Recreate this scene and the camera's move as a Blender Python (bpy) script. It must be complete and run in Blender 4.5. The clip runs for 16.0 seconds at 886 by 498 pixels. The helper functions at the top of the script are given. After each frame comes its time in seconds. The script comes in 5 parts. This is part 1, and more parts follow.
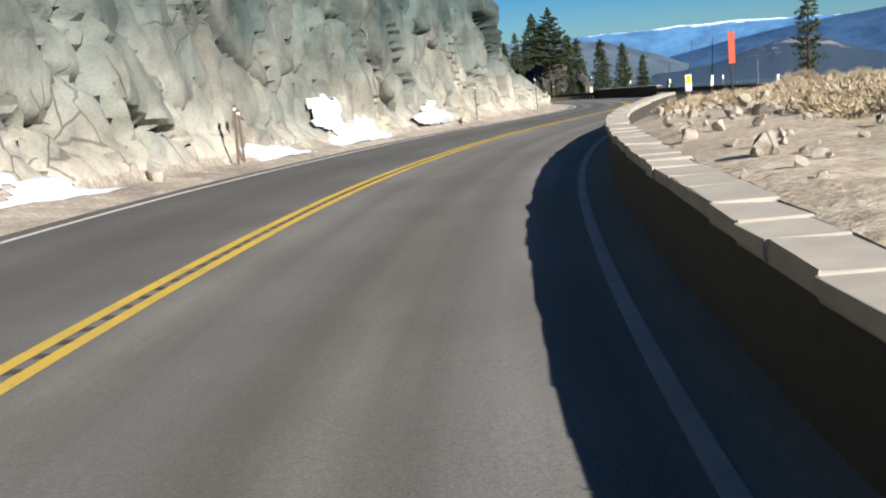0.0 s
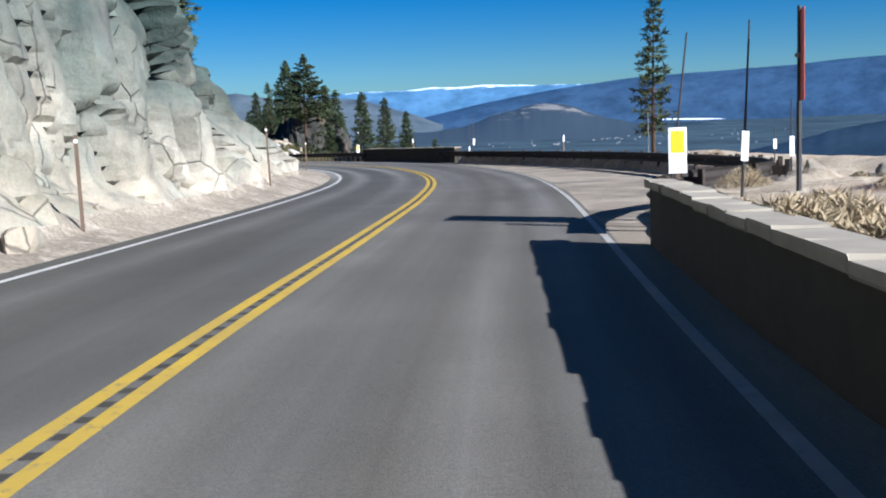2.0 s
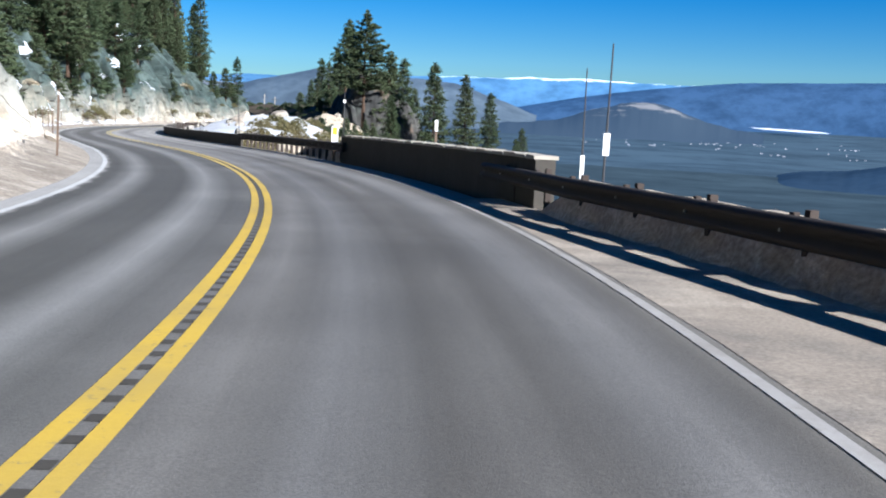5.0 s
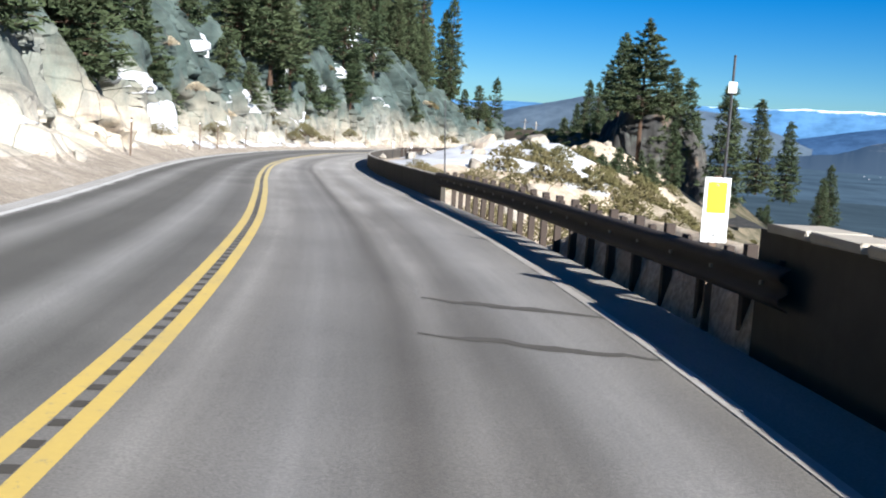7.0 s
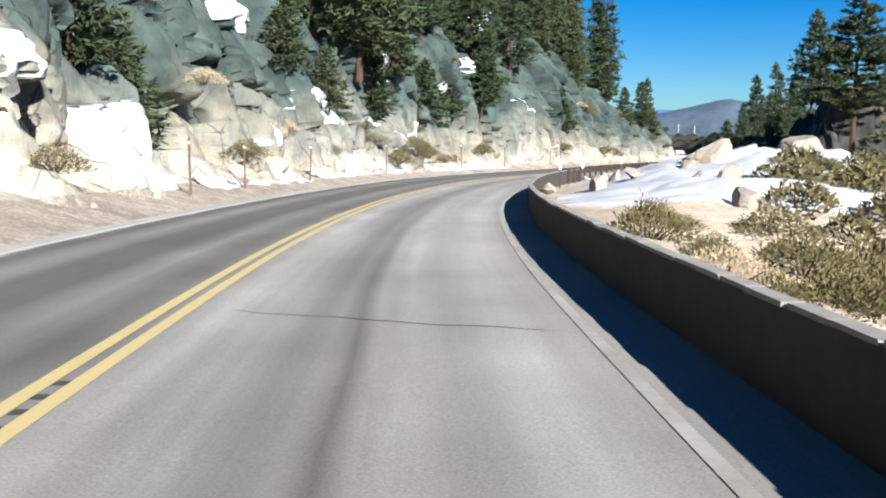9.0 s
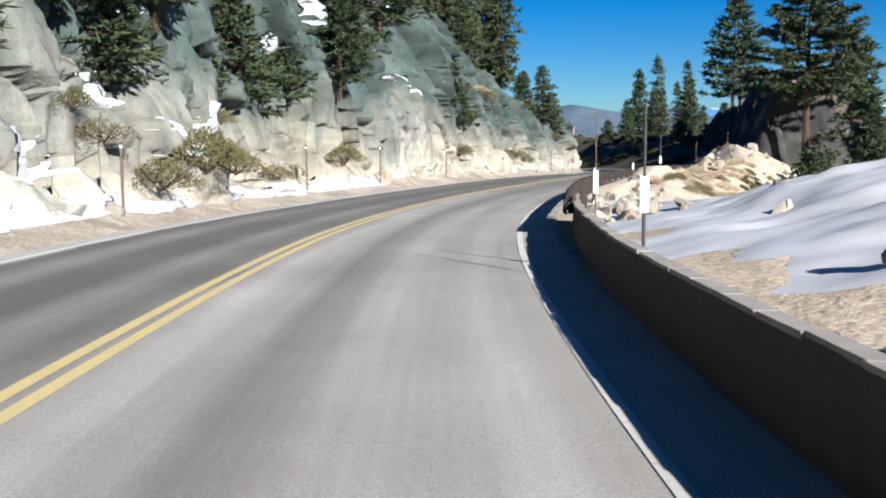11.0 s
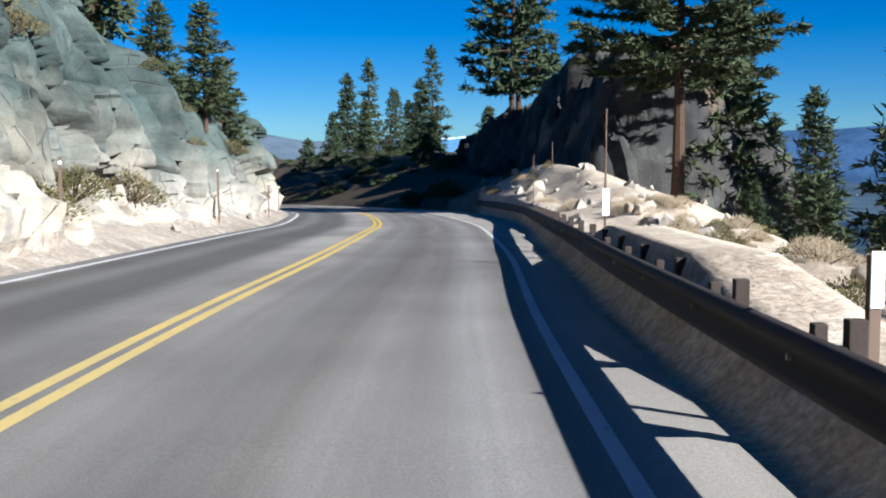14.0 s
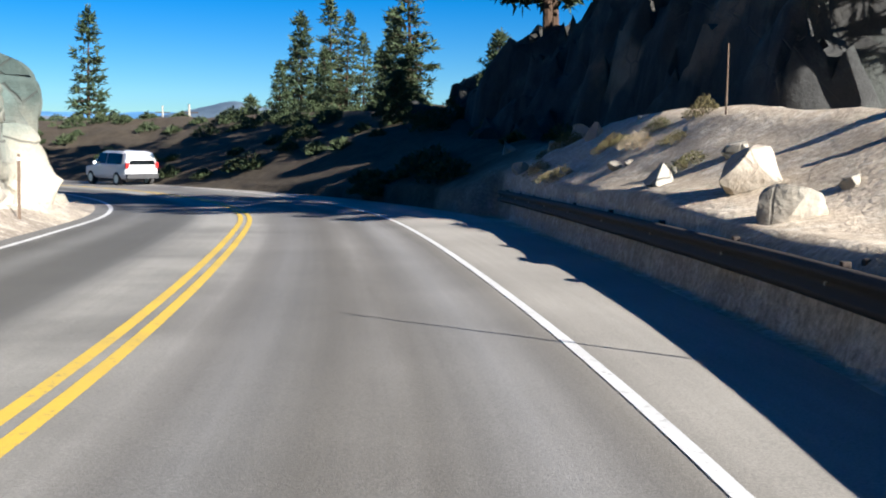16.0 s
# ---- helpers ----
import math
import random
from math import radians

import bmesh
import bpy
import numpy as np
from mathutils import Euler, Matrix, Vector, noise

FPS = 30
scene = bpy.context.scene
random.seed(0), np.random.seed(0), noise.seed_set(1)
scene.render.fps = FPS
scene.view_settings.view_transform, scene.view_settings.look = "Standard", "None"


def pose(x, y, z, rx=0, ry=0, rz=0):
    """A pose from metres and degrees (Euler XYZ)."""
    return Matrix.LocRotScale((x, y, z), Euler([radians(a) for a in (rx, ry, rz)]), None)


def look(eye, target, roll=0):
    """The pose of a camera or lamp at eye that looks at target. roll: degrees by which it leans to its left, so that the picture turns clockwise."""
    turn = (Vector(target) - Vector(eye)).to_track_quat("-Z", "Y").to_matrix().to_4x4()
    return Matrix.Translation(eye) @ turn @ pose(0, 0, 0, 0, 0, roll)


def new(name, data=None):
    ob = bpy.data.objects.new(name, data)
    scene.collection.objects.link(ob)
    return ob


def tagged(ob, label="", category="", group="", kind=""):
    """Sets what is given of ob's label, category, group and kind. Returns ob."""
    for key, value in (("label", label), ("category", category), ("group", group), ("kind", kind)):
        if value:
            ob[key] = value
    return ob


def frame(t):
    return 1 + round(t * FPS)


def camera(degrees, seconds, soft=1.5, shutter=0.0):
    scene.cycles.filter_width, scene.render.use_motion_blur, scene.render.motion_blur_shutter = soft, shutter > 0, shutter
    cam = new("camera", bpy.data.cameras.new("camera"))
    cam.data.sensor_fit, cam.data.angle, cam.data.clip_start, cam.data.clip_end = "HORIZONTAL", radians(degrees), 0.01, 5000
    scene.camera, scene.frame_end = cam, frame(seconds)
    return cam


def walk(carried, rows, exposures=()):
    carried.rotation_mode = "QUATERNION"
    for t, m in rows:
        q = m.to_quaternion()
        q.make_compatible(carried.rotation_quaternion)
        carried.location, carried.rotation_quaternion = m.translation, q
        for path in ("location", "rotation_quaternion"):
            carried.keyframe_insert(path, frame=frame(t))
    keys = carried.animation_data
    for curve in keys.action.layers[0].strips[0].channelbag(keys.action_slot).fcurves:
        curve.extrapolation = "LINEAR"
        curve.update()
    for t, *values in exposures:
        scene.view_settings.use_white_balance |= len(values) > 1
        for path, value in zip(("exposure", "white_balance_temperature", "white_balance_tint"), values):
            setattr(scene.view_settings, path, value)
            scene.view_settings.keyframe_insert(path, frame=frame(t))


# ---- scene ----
cam = camera(45.5, 16.0, soft=2.0)
PATH = [
    (0.0, (0.000, 0.000, 1.400), (-0.000, 9.866, -0.231), -4.82),
    (0.5, (0.095, 7.354, 1.328), (0.615, 17.272, 0.161), -4.32),
    (1.0, (0.835, 14.668, 1.188), (2.157, 24.513, 0.043), -3.74),
    (1.5, (2.057, 21.931, 1.017), (3.890, 31.685, -0.201), -2.90),
    (2.0, (3.622, 29.126, 0.862), (5.936, 38.773, -0.399), -2.39),
    (2.5, (5.487, 36.242, 0.704), (8.117, 45.836, -0.317), -0.43),
    (3.0, (7.552, 43.281, 0.525), (10.337, 52.815, -0.633), 0.59),
    (3.5, (9.628, 50.291, 0.344), (12.492, 59.787, -0.927), 0.96),
    (4.0, (11.608, 57.300, 0.169), (14.286, 66.839, -1.184), 1.26),
    (4.5, (13.296, 64.351, -0.008), (15.518, 74.001, -1.400), 1.68),
    (5.0, (14.600, 71.456, -0.183), (16.156, 81.237, -1.561), 2.31),
    (5.5, (15.440, 78.613, -0.342), (16.256, 88.495, -1.642), 3.21),
    (6.0, (15.768, 85.811, -0.482), (16.159, 95.737, -1.628), 4.29),
    (6.5, (15.604, 93.021, -0.641), (15.296, 102.938, -1.891), 4.77),
    (7.0, (15.028, 100.232, -0.813), (14.172, 110.118, -2.050), 3.46),
    (7.5, (14.044, 107.451, -0.972), (12.660, 117.287, -2.130), 2.04),
    (8.0, (12.766, 114.661, -1.126), (10.916, 124.419, -2.291), 1.22),
    (8.5, (11.210, 121.829, -1.301), (9.156, 131.547, -2.456), 0.80),
    (9.0, (9.497, 128.989, -1.473), (7.399, 138.701, -2.607), 0.56),
    (9.5, (7.782, 136.188, -1.641), (5.820, 145.931, -2.748), 0.42),
    (10.0, (6.178, 143.460, -1.810), (4.565, 153.270, -2.891), 0.33),
    (10.5, (4.804, 150.838, -1.987), (3.714, 160.722, -3.048), 0.20),
    (11.0, (3.741, 158.333, -2.160), (3.040, 168.252, -3.216), -0.20),
    (11.5, (3.109, 165.930, -2.303), (2.964, 175.872, -3.365), -1.04),
    (12.0, (2.928, 173.580, -2.431), (3.384, 183.515, -3.470), -0.61),
    (12.5, (3.131, 181.240, -2.577), (3.838, 191.151, -3.701), -0.28),
    (13.0, (3.665, 188.885, -2.733), (4.946, 198.750, -3.757), -0.04),
    (13.5, (4.542, 196.519, -2.867), (6.315, 206.316, -3.796), -0.27),
    (14.0, (5.786, 204.147, -2.966), (7.986, 213.871, -3.750), 0.05),
    (14.5, (7.320, 211.790, -3.049), (9.840, 221.430, -3.900), 0.19),
    (15.0, (9.091, 219.482, -3.154), (11.771, 229.070, -4.088), 0.17),
    (15.5, (10.876, 227.239, -3.304), (13.595, 236.805, -4.354), 0.56),
    (16.0, (12.622, 235.051, -3.510), (15.017, 244.702, -4.563), 0.62),
]
EXPOSURES = [(t, e, k, 10) for t, e, k in ((0.0, 1.3, 6200), (1.5, 1.28, 5750), (3.0, 1.48, 5500), (5.5, 1.6, 5600), (7.0, 1.66, 5900), (8.0, 1.68, 5950), (10.5, 1.55, 6000), (12.5, 1.42, 5850), (14.0, 1.62, 5700), (15.0, 1.9, 5850), (16.0, 1.87, 6100))]
walk(cam, [(t, look(eye, target, roll)) for t, eye, target, roll in PATH], EXPOSURES)

# ---- light: low winter sun from behind and to the right of the drive ----
SUN_AZ, SUN_EL = 38.5, 26.0
sun_dir = Vector((math.sin(radians(SUN_AZ)) * math.cos(radians(SUN_EL)), -math.cos(radians(SUN_AZ)) * math.cos(radians(SUN_EL)), math.sin(radians(SUN_EL))))
sun_data = bpy.data.lights.new("sun", "SUN")
sun_data.energy, sun_data.angle, sun_data.color = 5.0, radians(0.5), (1.0, 0.94, 0.85)
sun = new("sun", sun_data)
sun.rotation_euler = sun_dir.to_track_quat("Z", "Y").to_euler()
world = bpy.data.worlds.new("sky")
scene.world = world
world.use_nodes = True
wn = world.node_tree
sky = wn.nodes.new("ShaderNodeTexSky")
sky.sky_type, sky.sun_disc = "NISHITA", False
sky.sun_elevation, sky.sun_rotation = radians(SUN_EL), math.atan2(sun_dir.x, sun_dir.y)
sky.altitude, sky.air_density, sky.dust_density, sky.ozone_density = 2200, 1.1, 0.0, 3.5
tint = wn.nodes.new("ShaderNodeHueSaturation")
tint.inputs["Saturation"].default_value = 1.6
wn.links.new(sky.outputs[0], tint.inputs["Color"])
blue = wn.nodes.new("ShaderNodeMix")
blue.data_type, blue.blend_type = "RGBA", "MULTIPLY"
blue.inputs["Factor"].default_value = 1.0
blue.inputs[7].default_value = (0.68, 0.94, 1.18, 1)
wn.links.new(tint.outputs[0], blue.inputs[6])
wn.links.new(blue.outputs[2], wn.nodes["Background"].inputs["Color"])
wn.nodes["Background"].inputs["Strength"].default_value = 0.0265

# ---- materials ----


def material(name, build, rough=0.85, metal=0.0, spec=0.3):
    m = bpy.data.materials.new(name)
    m.use_nodes = True
    b = m.node_tree.nodes["Principled BSDF"]
    b.inputs["Roughness"].default_value = rough
    b.inputs["Metallic"].default_value = metal
    b.inputs["Specular IOR Level"].default_value = spec
    build(Nodes(m, b))
    return m


class Nodes:
    """Short hand for wiring one node material."""

    def __init__(self, m, bsdf):
        self.t, self.bsdf = m.node_tree, bsdf
        self.coord = self.add("ShaderNodeTexCoord")
        self.pos = self.add("ShaderNodeNewGeometry").outputs["Position"]
        self.uv = self.coord.outputs["UV"]

    def add(self, kind, **values):
        n = self.t.nodes.new(kind)
        for k, v in values.items():
            n.inputs[k].default_value = v
        return n

    def link(self, a, b):
        self.t.links.new(a, b)

    def noise(self, scale, detail=4.0, rough=0.55, vec=None, stretch=None):
        v = vec or self.pos
        if stretch:
            m = self.add("ShaderNodeMapping")
            m.inputs["Scale"].default_value = stretch
            self.link(v, m.inputs["Vector"])
            v = m.outputs[0]
        n = self.add("ShaderNodeTexNoise", Scale=scale, Detail=detail, Roughness=rough)
        self.link(v, n.inputs["Vector"])
        return n.outputs["Fac"]

    def voronoi(self, scale, feature="F1", vec=None):
        n = self.add("ShaderNodeTexVoronoi", Scale=scale)
        n.feature = feature
        self.link(vec or self.pos, n.inputs["Vector"])
        return n.outputs["Distance"]

    def ramp(self, fac, *stops):
        n = self.add("ShaderNodeValToRGB")
        e = n.color_ramp.elements
        while len(e) < len(stops):
            e.new(0.5)
        for k, (p, c) in enumerate(stops):
            e[k].position = p
            e[k].color = (*c, 1) if not isinstance(c, (int, float)) else (c, c, c, 1)
        self.link(fac, n.inputs["Fac"])
        return n.outputs["Color"]

    def mix(self, fac, a, b, mode="MIX"):
        n = self.add("ShaderNodeMix")
        n.data_type, n.blend_type = "RGBA", mode
        for sock, v in ((n.inputs["Factor"], fac), (n.inputs[6], a), (n.inputs[7], b)):
            if isinstance(v, (int, float)):
                sock.default_value = v
            elif isinstance(v, tuple):
                sock.default_value = (*v, 1)
            else:
                self.link(v, sock)
        return n.outputs[2]

    def math(self, op, a, b=0.5):
        n = self.add("ShaderNodeMath")
        n.operation = op
        for sock, v in zip(n.inputs, (a, b)):
            if isinstance(v, (int, float)):
                sock.default_value = v
            else:
                self.link(v, sock)
        return n.outputs[0]

    def sep(self, v):
        n = self.add("ShaderNodeSeparateXYZ")
        self.link(v, n.inputs[0])
        return n.outputs

    def color(self, c):
        if isinstance(c, tuple):
            self.bsdf.inputs["Base Color"].default_value = (*c, 1)
        else:
            self.link(c, self.bsdf.inputs["Base Color"])

    def bump(self, h, strength=0.4, dist=0.02):
        n = self.add("ShaderNodeBump", Strength=strength, Distance=dist)
        self.link(h, n.inputs["Height"])
        self.link(n.outputs[0], self.bsdf.inputs["Normal"])

    def rand(self):
        return self.add("ShaderNodeObjectInfo").outputs["Random"]


def asphalt(n):
    u, s, _ = n.sep(n.uv)
    g = n.noise(60, 3)
    blot = n.noise(0.35, 4)
    streak = n.noise(1.0, 4, vec=n.uv, stretch=(1.1, 0.03, 1))
    fine = n.noise(1.0, 3, vec=n.uv, stretch=(9.0, 0.12, 1))
    base = n.ramp(n.noise(0.05, 2, vec=n.uv, stretch=(0.2, 1, 1)), (0.3, (0.080, 0.072, 0.060)), (0.7, (0.102, 0.093, 0.079)))
    base = n.mix(n.ramp(n.math("DIVIDE", s, 300.0), (0.13, 0.0), (0.18, 0.35), (0.27, 0.6), (0.36, 0.55), (0.43, 0.0)), base, (0.055, 0.051, 0.045))
    # worn paler wheel tracks of the descending lane, darker older mat in the other lane
    w = None
    for c in (1.05, 2.75):
        d = n.math("ABSOLUTE", n.math("SUBTRACT", u, c))
        k = n.math("SUBTRACT", 1.0, n.math("MINIMUM", n.math("DIVIDE", d, 0.55), 1.0))
        w = k if w is None else n.math("MAXIMUM", w, k)
    early = n.ramp(n.math("DIVIDE", s, 300.0), (0.0, 0.9), (0.14, 0.55), (0.33, 1.25))
    col = n.mix(n.math("MULTIPLY", w, n.math("MULTIPLY", streak, early)), base, (0.167, 0.162, 0.154))
    left = n.ramp(n.math("DIVIDE", n.math("ADD", u, 4.0), 8.0), (0.46, 1.0), (0.52, 0.0))
    col = n.mix(n.math("MULTIPLY", left, 0.75), col, (0.062, 0.060, 0.054))
    lw = None
    for c in (-1.0, -2.6):
        d = n.math("ABSOLUTE", n.math("SUBTRACT", u, c))
        k = n.math("SUBTRACT", 1.0, n.math("MINIMUM", n.math("DIVIDE", d, 0.48), 1.0))
        lw = k if lw is None else n.math("MAXIMUM", lw, k)
    much = n.ramp(n.math("DIVIDE", s, 300.0), (0.08, 0.12), (0.20, 0.4), (0.30, 1.0), (0.50, 1.0), (0.66, 0.4))
    col = n.mix(n.math("MULTIPLY", lw, n.math("MULTIPLY", n.math("MULTIPLY", streak, 1.7), much)), col, (0.195, 0.190, 0.178))
    # dusty fringes beside the paint
    ce = n.math("SUBTRACT", 1.0, n.math("MINIMUM", n.math("DIVIDE", n.math("ABSOLUTE", u), 0.9), 1.0))
    col = n.mix(n.math("MULTIPLY", ce, n.math("MULTIPLY", blot, 0.8)), col, (0.174, 0.166, 0.152))
    late = n.math("MULTIPLY", n.ramp(n.math("DIVIDE", s, 300.0), (0.70, 0.0), (0.77, 1.0)), n.ramp(n.math("ABSOLUTE", n.math("ADD", u, 0.35)), (0.42, 1.0), (0.95, 0.0)))
    col = n.mix(n.math("MULTIPLY", late, n.math("MULTIPLY", blot, 1.9)), col, (0.215, 0.203, 0.178))
    ed = n.ramp(n.math("DIVIDE", u, 6.0), (0.53, 0.0), (0.62, 1.0))
    # bare dusty shoulder past the long rail, and road salt on the middle stretch
    far = n.ramp(n.math("DIVIDE", s, 300.0), (0.60, 0.6), (0.63, 1.0))
    col = n.mix(n.math("MULTIPLY", ed, n.math("MULTIPLY", far, 0.85)), col, (0.260, 0.239, 0.205))
    salt = n.math("MULTIPLY", n.ramp(n.math("DIVIDE", s, 300.0), (0.33, 0.0), (0.5, 1.0), (0.62, 0.9), (0.74, 0.0)), n.math("SUBTRACT", 1.0, n.math("MULTIPLY", left, 0.85)))
    col = n.mix(n.math("MULTIPLY", salt, n.ramp(streak, (0.3, 0.4), (0.65, 0.85))), col, (0.30, 0.286, 0.264))
    rim = n.math("ADD", n.math("MULTIPLY", u, -1.0), n.math("MULTIPLY", n.noise(0.8, 5, 0.65), 0.45))
    crust = n.math("MULTIPLY", n.ramp(n.math("SUBTRACT", rim, 3.0), (0.52, 0.0), (0.66, 1.0)), n.ramp(n.math("DIVIDE", s, 300.0), (0.22, 0.0), (0.30, 0.8), (0.68, 0.75), (0.76, 0.15)))
    col = n.mix(crust, col, (0.36, 0.345, 0.32))
    # pale dry wheel tracks and a darker oily band on the salted stretch
    tr = None
    for c, r in ((2.02, 0.36), (2.9, 0.42), (0.45, 0.35)):
        k = n.math("SUBTRACT", 1.0, n.math("MINIMUM", n.math("DIVIDE", n.math("ABSOLUTE", n.math("SUBTRACT", u, n.math("ADD", c - 0.1, n.math("MULTIPLY", streak, 0.2)))), r), 1.0))
        tr = k if tr is None else n.math("MAXIMUM", tr, k)
    dry = n.ramp(n.math("DIVIDE", s, 300.0), (0.30, 0.25), (0.42, 0.6), (0.50, 1.0), (0.60, 0.8), (0.72, 0.3))
    patchy = n.ramp(n.noise(1.0, 4, 0.6, vec=n.uv, stretch=(0.7, 0.09, 1)), (0.36, 0.1), (0.62, 0.9))
    col = n.mix(n.math("MULTIPLY", tr, n.math("MULTIPLY", dry, patchy)), col, (0.34, 0.325, 0.30))
    mid = n.math("SUBTRACT", 1.0, n.math("MINIMUM", n.math("DIVIDE", n.math("ABSOLUTE", n.math("SUBTRACT", u, n.math("ADD", 1.1, n.math("MULTIPLY", streak, 0.4)))), 0.5), 1.0))
    oily = n.ramp(n.math("DIVIDE", s, 300.0), (0.0, 0.25), (0.30, 0.3), (0.50, 0.75), (0.64, 0.6), (0.8, 0.4))
    col = n.mix(n.math("MULTIPLY", mid, oily), col, (0.105, 0.100, 0.091))
    # tar seam along the middle of the descending lane
    seam = n.math("SUBTRACT", 1.0, n.math("MINIMUM", n.math("DIVIDE", n.math("ABSOLUTE", n.math("SUBTRACT", u, n.math("ADD", 1.47, n.math("MULTIPLY", n.noise(0.12, 3), 0.35)))), 0.16), 1.0))
    span = n.ramp(n.math("DIVIDE", s, 300.0), (0.28, 0.0), (0.33, 0.9), (0.46, 0.85), (0.54, 0.0))
    col = n.mix(n.math("MULTIPLY", seam, span), col, (0.081, 0.074, 0.065))
    col = n.mix(0.07, col, n.ramp(fine, (0.35, 0.25), (0.7, 0.9)), "OVERLAY")
    col = n.mix(0.3, col, n.ramp(blot, (0.3, 0.3), (0.7, 0.75)), "OVERLAY")
    col = n.mix(0.35, col, n.ramp(g, (0.3, 0.2), (0.7, 0.8)), "OVERLAY")
    n.color(col)
    n.bump(n.noise(90, 3), 0.35, 0.01)


def paint(c, worn, salted=None, gone=None):
    """Road paint worn through to the asphalt; salted: its colour where road salt has bleached it; gone: where dust and wear leave little of it."""
    def build(n):
        k = n.ramp(n.noise(9, 6, 0.75), (0.34, 0.0), (0.42, 1.0))
        k2 = n.ramp(n.noise(0.8, 3), (0.3, 0.65), (0.6, 1.0))
        col = n.mix(n.math("MULTIPLY", k, k2), n.mix(0.8, c, worn), n.mix(n.noise(25, 3), c, tuple(v * 0.8 for v in c)))
        if salted:
            f = n.ramp(n.math("DIVIDE", n.sep(n.uv)[1], 300.0), (0.30, 0.0), (0.45, 0.6), (0.66, 0.6), (0.80, 0.0))
            col = n.mix(f, col, salted)
        if gone:
            f = n.ramp(n.math("DIVIDE", n.sep(n.uv)[1], 300.0), *gone)
            left = n.ramp(n.noise(0.9, 6, 0.75), (0.36, 1.0), (0.62, 0.62))
            col = n.mix(n.math("MULTIPLY", f, left), col, (0.215, 0.193, 0.163))
        n.color(col)
        n.bump(n.noise(80, 3), 0.3, 0.006)
    return build


# weathered: paints the windscreen's dark tint over the upper face
def rock(warm, cool, dark, lichen=0.5, weathered=False):
    def build(n):
        big = n.noise(0.12, 3)
        mid = n.noise(0.9, 5)
        veins = n.noise(0.8, 5, stretch=(2.5, 2.5, 0.35))
        c = n.mix(n.ramp(big, (0.4, 0.0), (0.62, 1.0)), warm, cool)
        c = n.mix(n.ramp(veins, (0.5, 0.0), (0.66, 0.65)), c, dark)
        c = n.mix(n.math("MULTIPLY", n.ramp(n.noise(0.45, 6, 0.7), (0.52, 0.0), (0.62, 1.0)), lichen), c, (0.139, 0.172, 0.145))
        c = n.mix(n.ramp(n.noise(0.25, 4), (0.58, 0.0), (0.7, 0.45)), c, (0.277, 0.178, 0.106))
        if weathered:
            # pale rock low on the cut, a dark grey-green windscreen tint painted on above
            w = n.math("ADD", n.sep(n.uv)[1], n.math("MULTIPLY", n.math("SUBTRACT", n.noise(0.3, 5, 0.65), 0.5), 0.4))
            w = n.math("SUBTRACT", n.math("ADD", w, 0.05), n.ramp(n.math("DIVIDE", n.sep(n.uv)[0], 300.0), (0.12, 0.0), (0.16, 0.04), (0.24, 0.08), (0.46, 0.08), (0.55, 0.03)))
            old = n.mix(n.ramp(n.noise(0.5, 4), (0.35, 0.0), (0.65, 1.0)), (0.014, 0.029, 0.028), (0.050, 0.074, 0.068))
            c = n.mix(n.ramp(w, (0.08, 0.0), (0.19, 0.5), (0.36, 0.95)), c, old)
        c = n.mix(0.45, c, n.ramp(mid, (0.3, 0.25), (0.7, 0.8)), "OVERLAY")
        c = n.mix(0.18, c, n.ramp(n.noise(22, 3), (0.3, 0.2), (0.7, 0.85)), "OVERLAY")
        # hairline joints of the granite
        warp = n.add("ShaderNodeVectorMath")
        warp.operation = "MULTIPLY_ADD"
        wob = n.add("ShaderNodeTexNoise", Scale=0.9, Detail=3.0)
        n.link(n.pos, wob.inputs["Vector"])
        n.link(wob.outputs["Color"], warp.inputs[0])
        warp.inputs[1].default_value = (0.28, 0.28, 0.28)
        n.link(n.pos, warp.inputs[2])
        flat = n.add("ShaderNodeMapping")
        flat.inputs["Scale"].default_value = (0.75, 0.75, 0.42)
        n.link(warp.outputs[0], flat.inputs["Vector"])
        joint = n.ramp(n.voronoi(1.0, "DISTANCE_TO_EDGE", flat.outputs[0]), (0.0, 0.0), (0.013, 1.0))
        some = n.ramp(n.noise(0.35, 3), (0.45, 1.0), (0.58, 0.0))
        joint = n.math("MAXIMUM", joint, some)
        c = n.mix(n.math("MAXIMUM", joint, 0.35), (0.05, 0.048, 0.044), c)
        n.color(c)
        h = n.math("ADD", n.math("MULTIPLY", mid, 0.6), n.math("MULTIPLY", n.noise(5, 6, 0.65), 0.45))
        h = n.math("ADD", h, n.math("MULTIPLY", joint, 0.35))
        n.bump(h, 0.55, 0.2)
    return build


def dusty(n):
    k = n.mix(n.ramp(n.noise(0.5, 5, 0.65), (0.38, 0.0), (0.62, 1.0)), (0.285, 0.243, 0.195), (0.235, 0.20, 0.162))
    k = n.mix(n.ramp(n.noise(0.45, 6, 0.7), (0.50, 0.0), (0.56, 0.8)), k, (0.345, 0.298, 0.24))
    k = n.mix(n.ramp(n.noise(0.22, 5, 0.65), (0.52, 0.0), (0.62, 0.75)), k, (0.15, 0.135, 0.118))
    k = n.mix(0.3, k, n.ramp(n.noise(30, 3), (0.3, 0.2), (0.7, 0.85)), "OVERLAY")
    n.color(k)
    n.bump(n.noise(30, 4, 0.7), 0.35, 0.02)


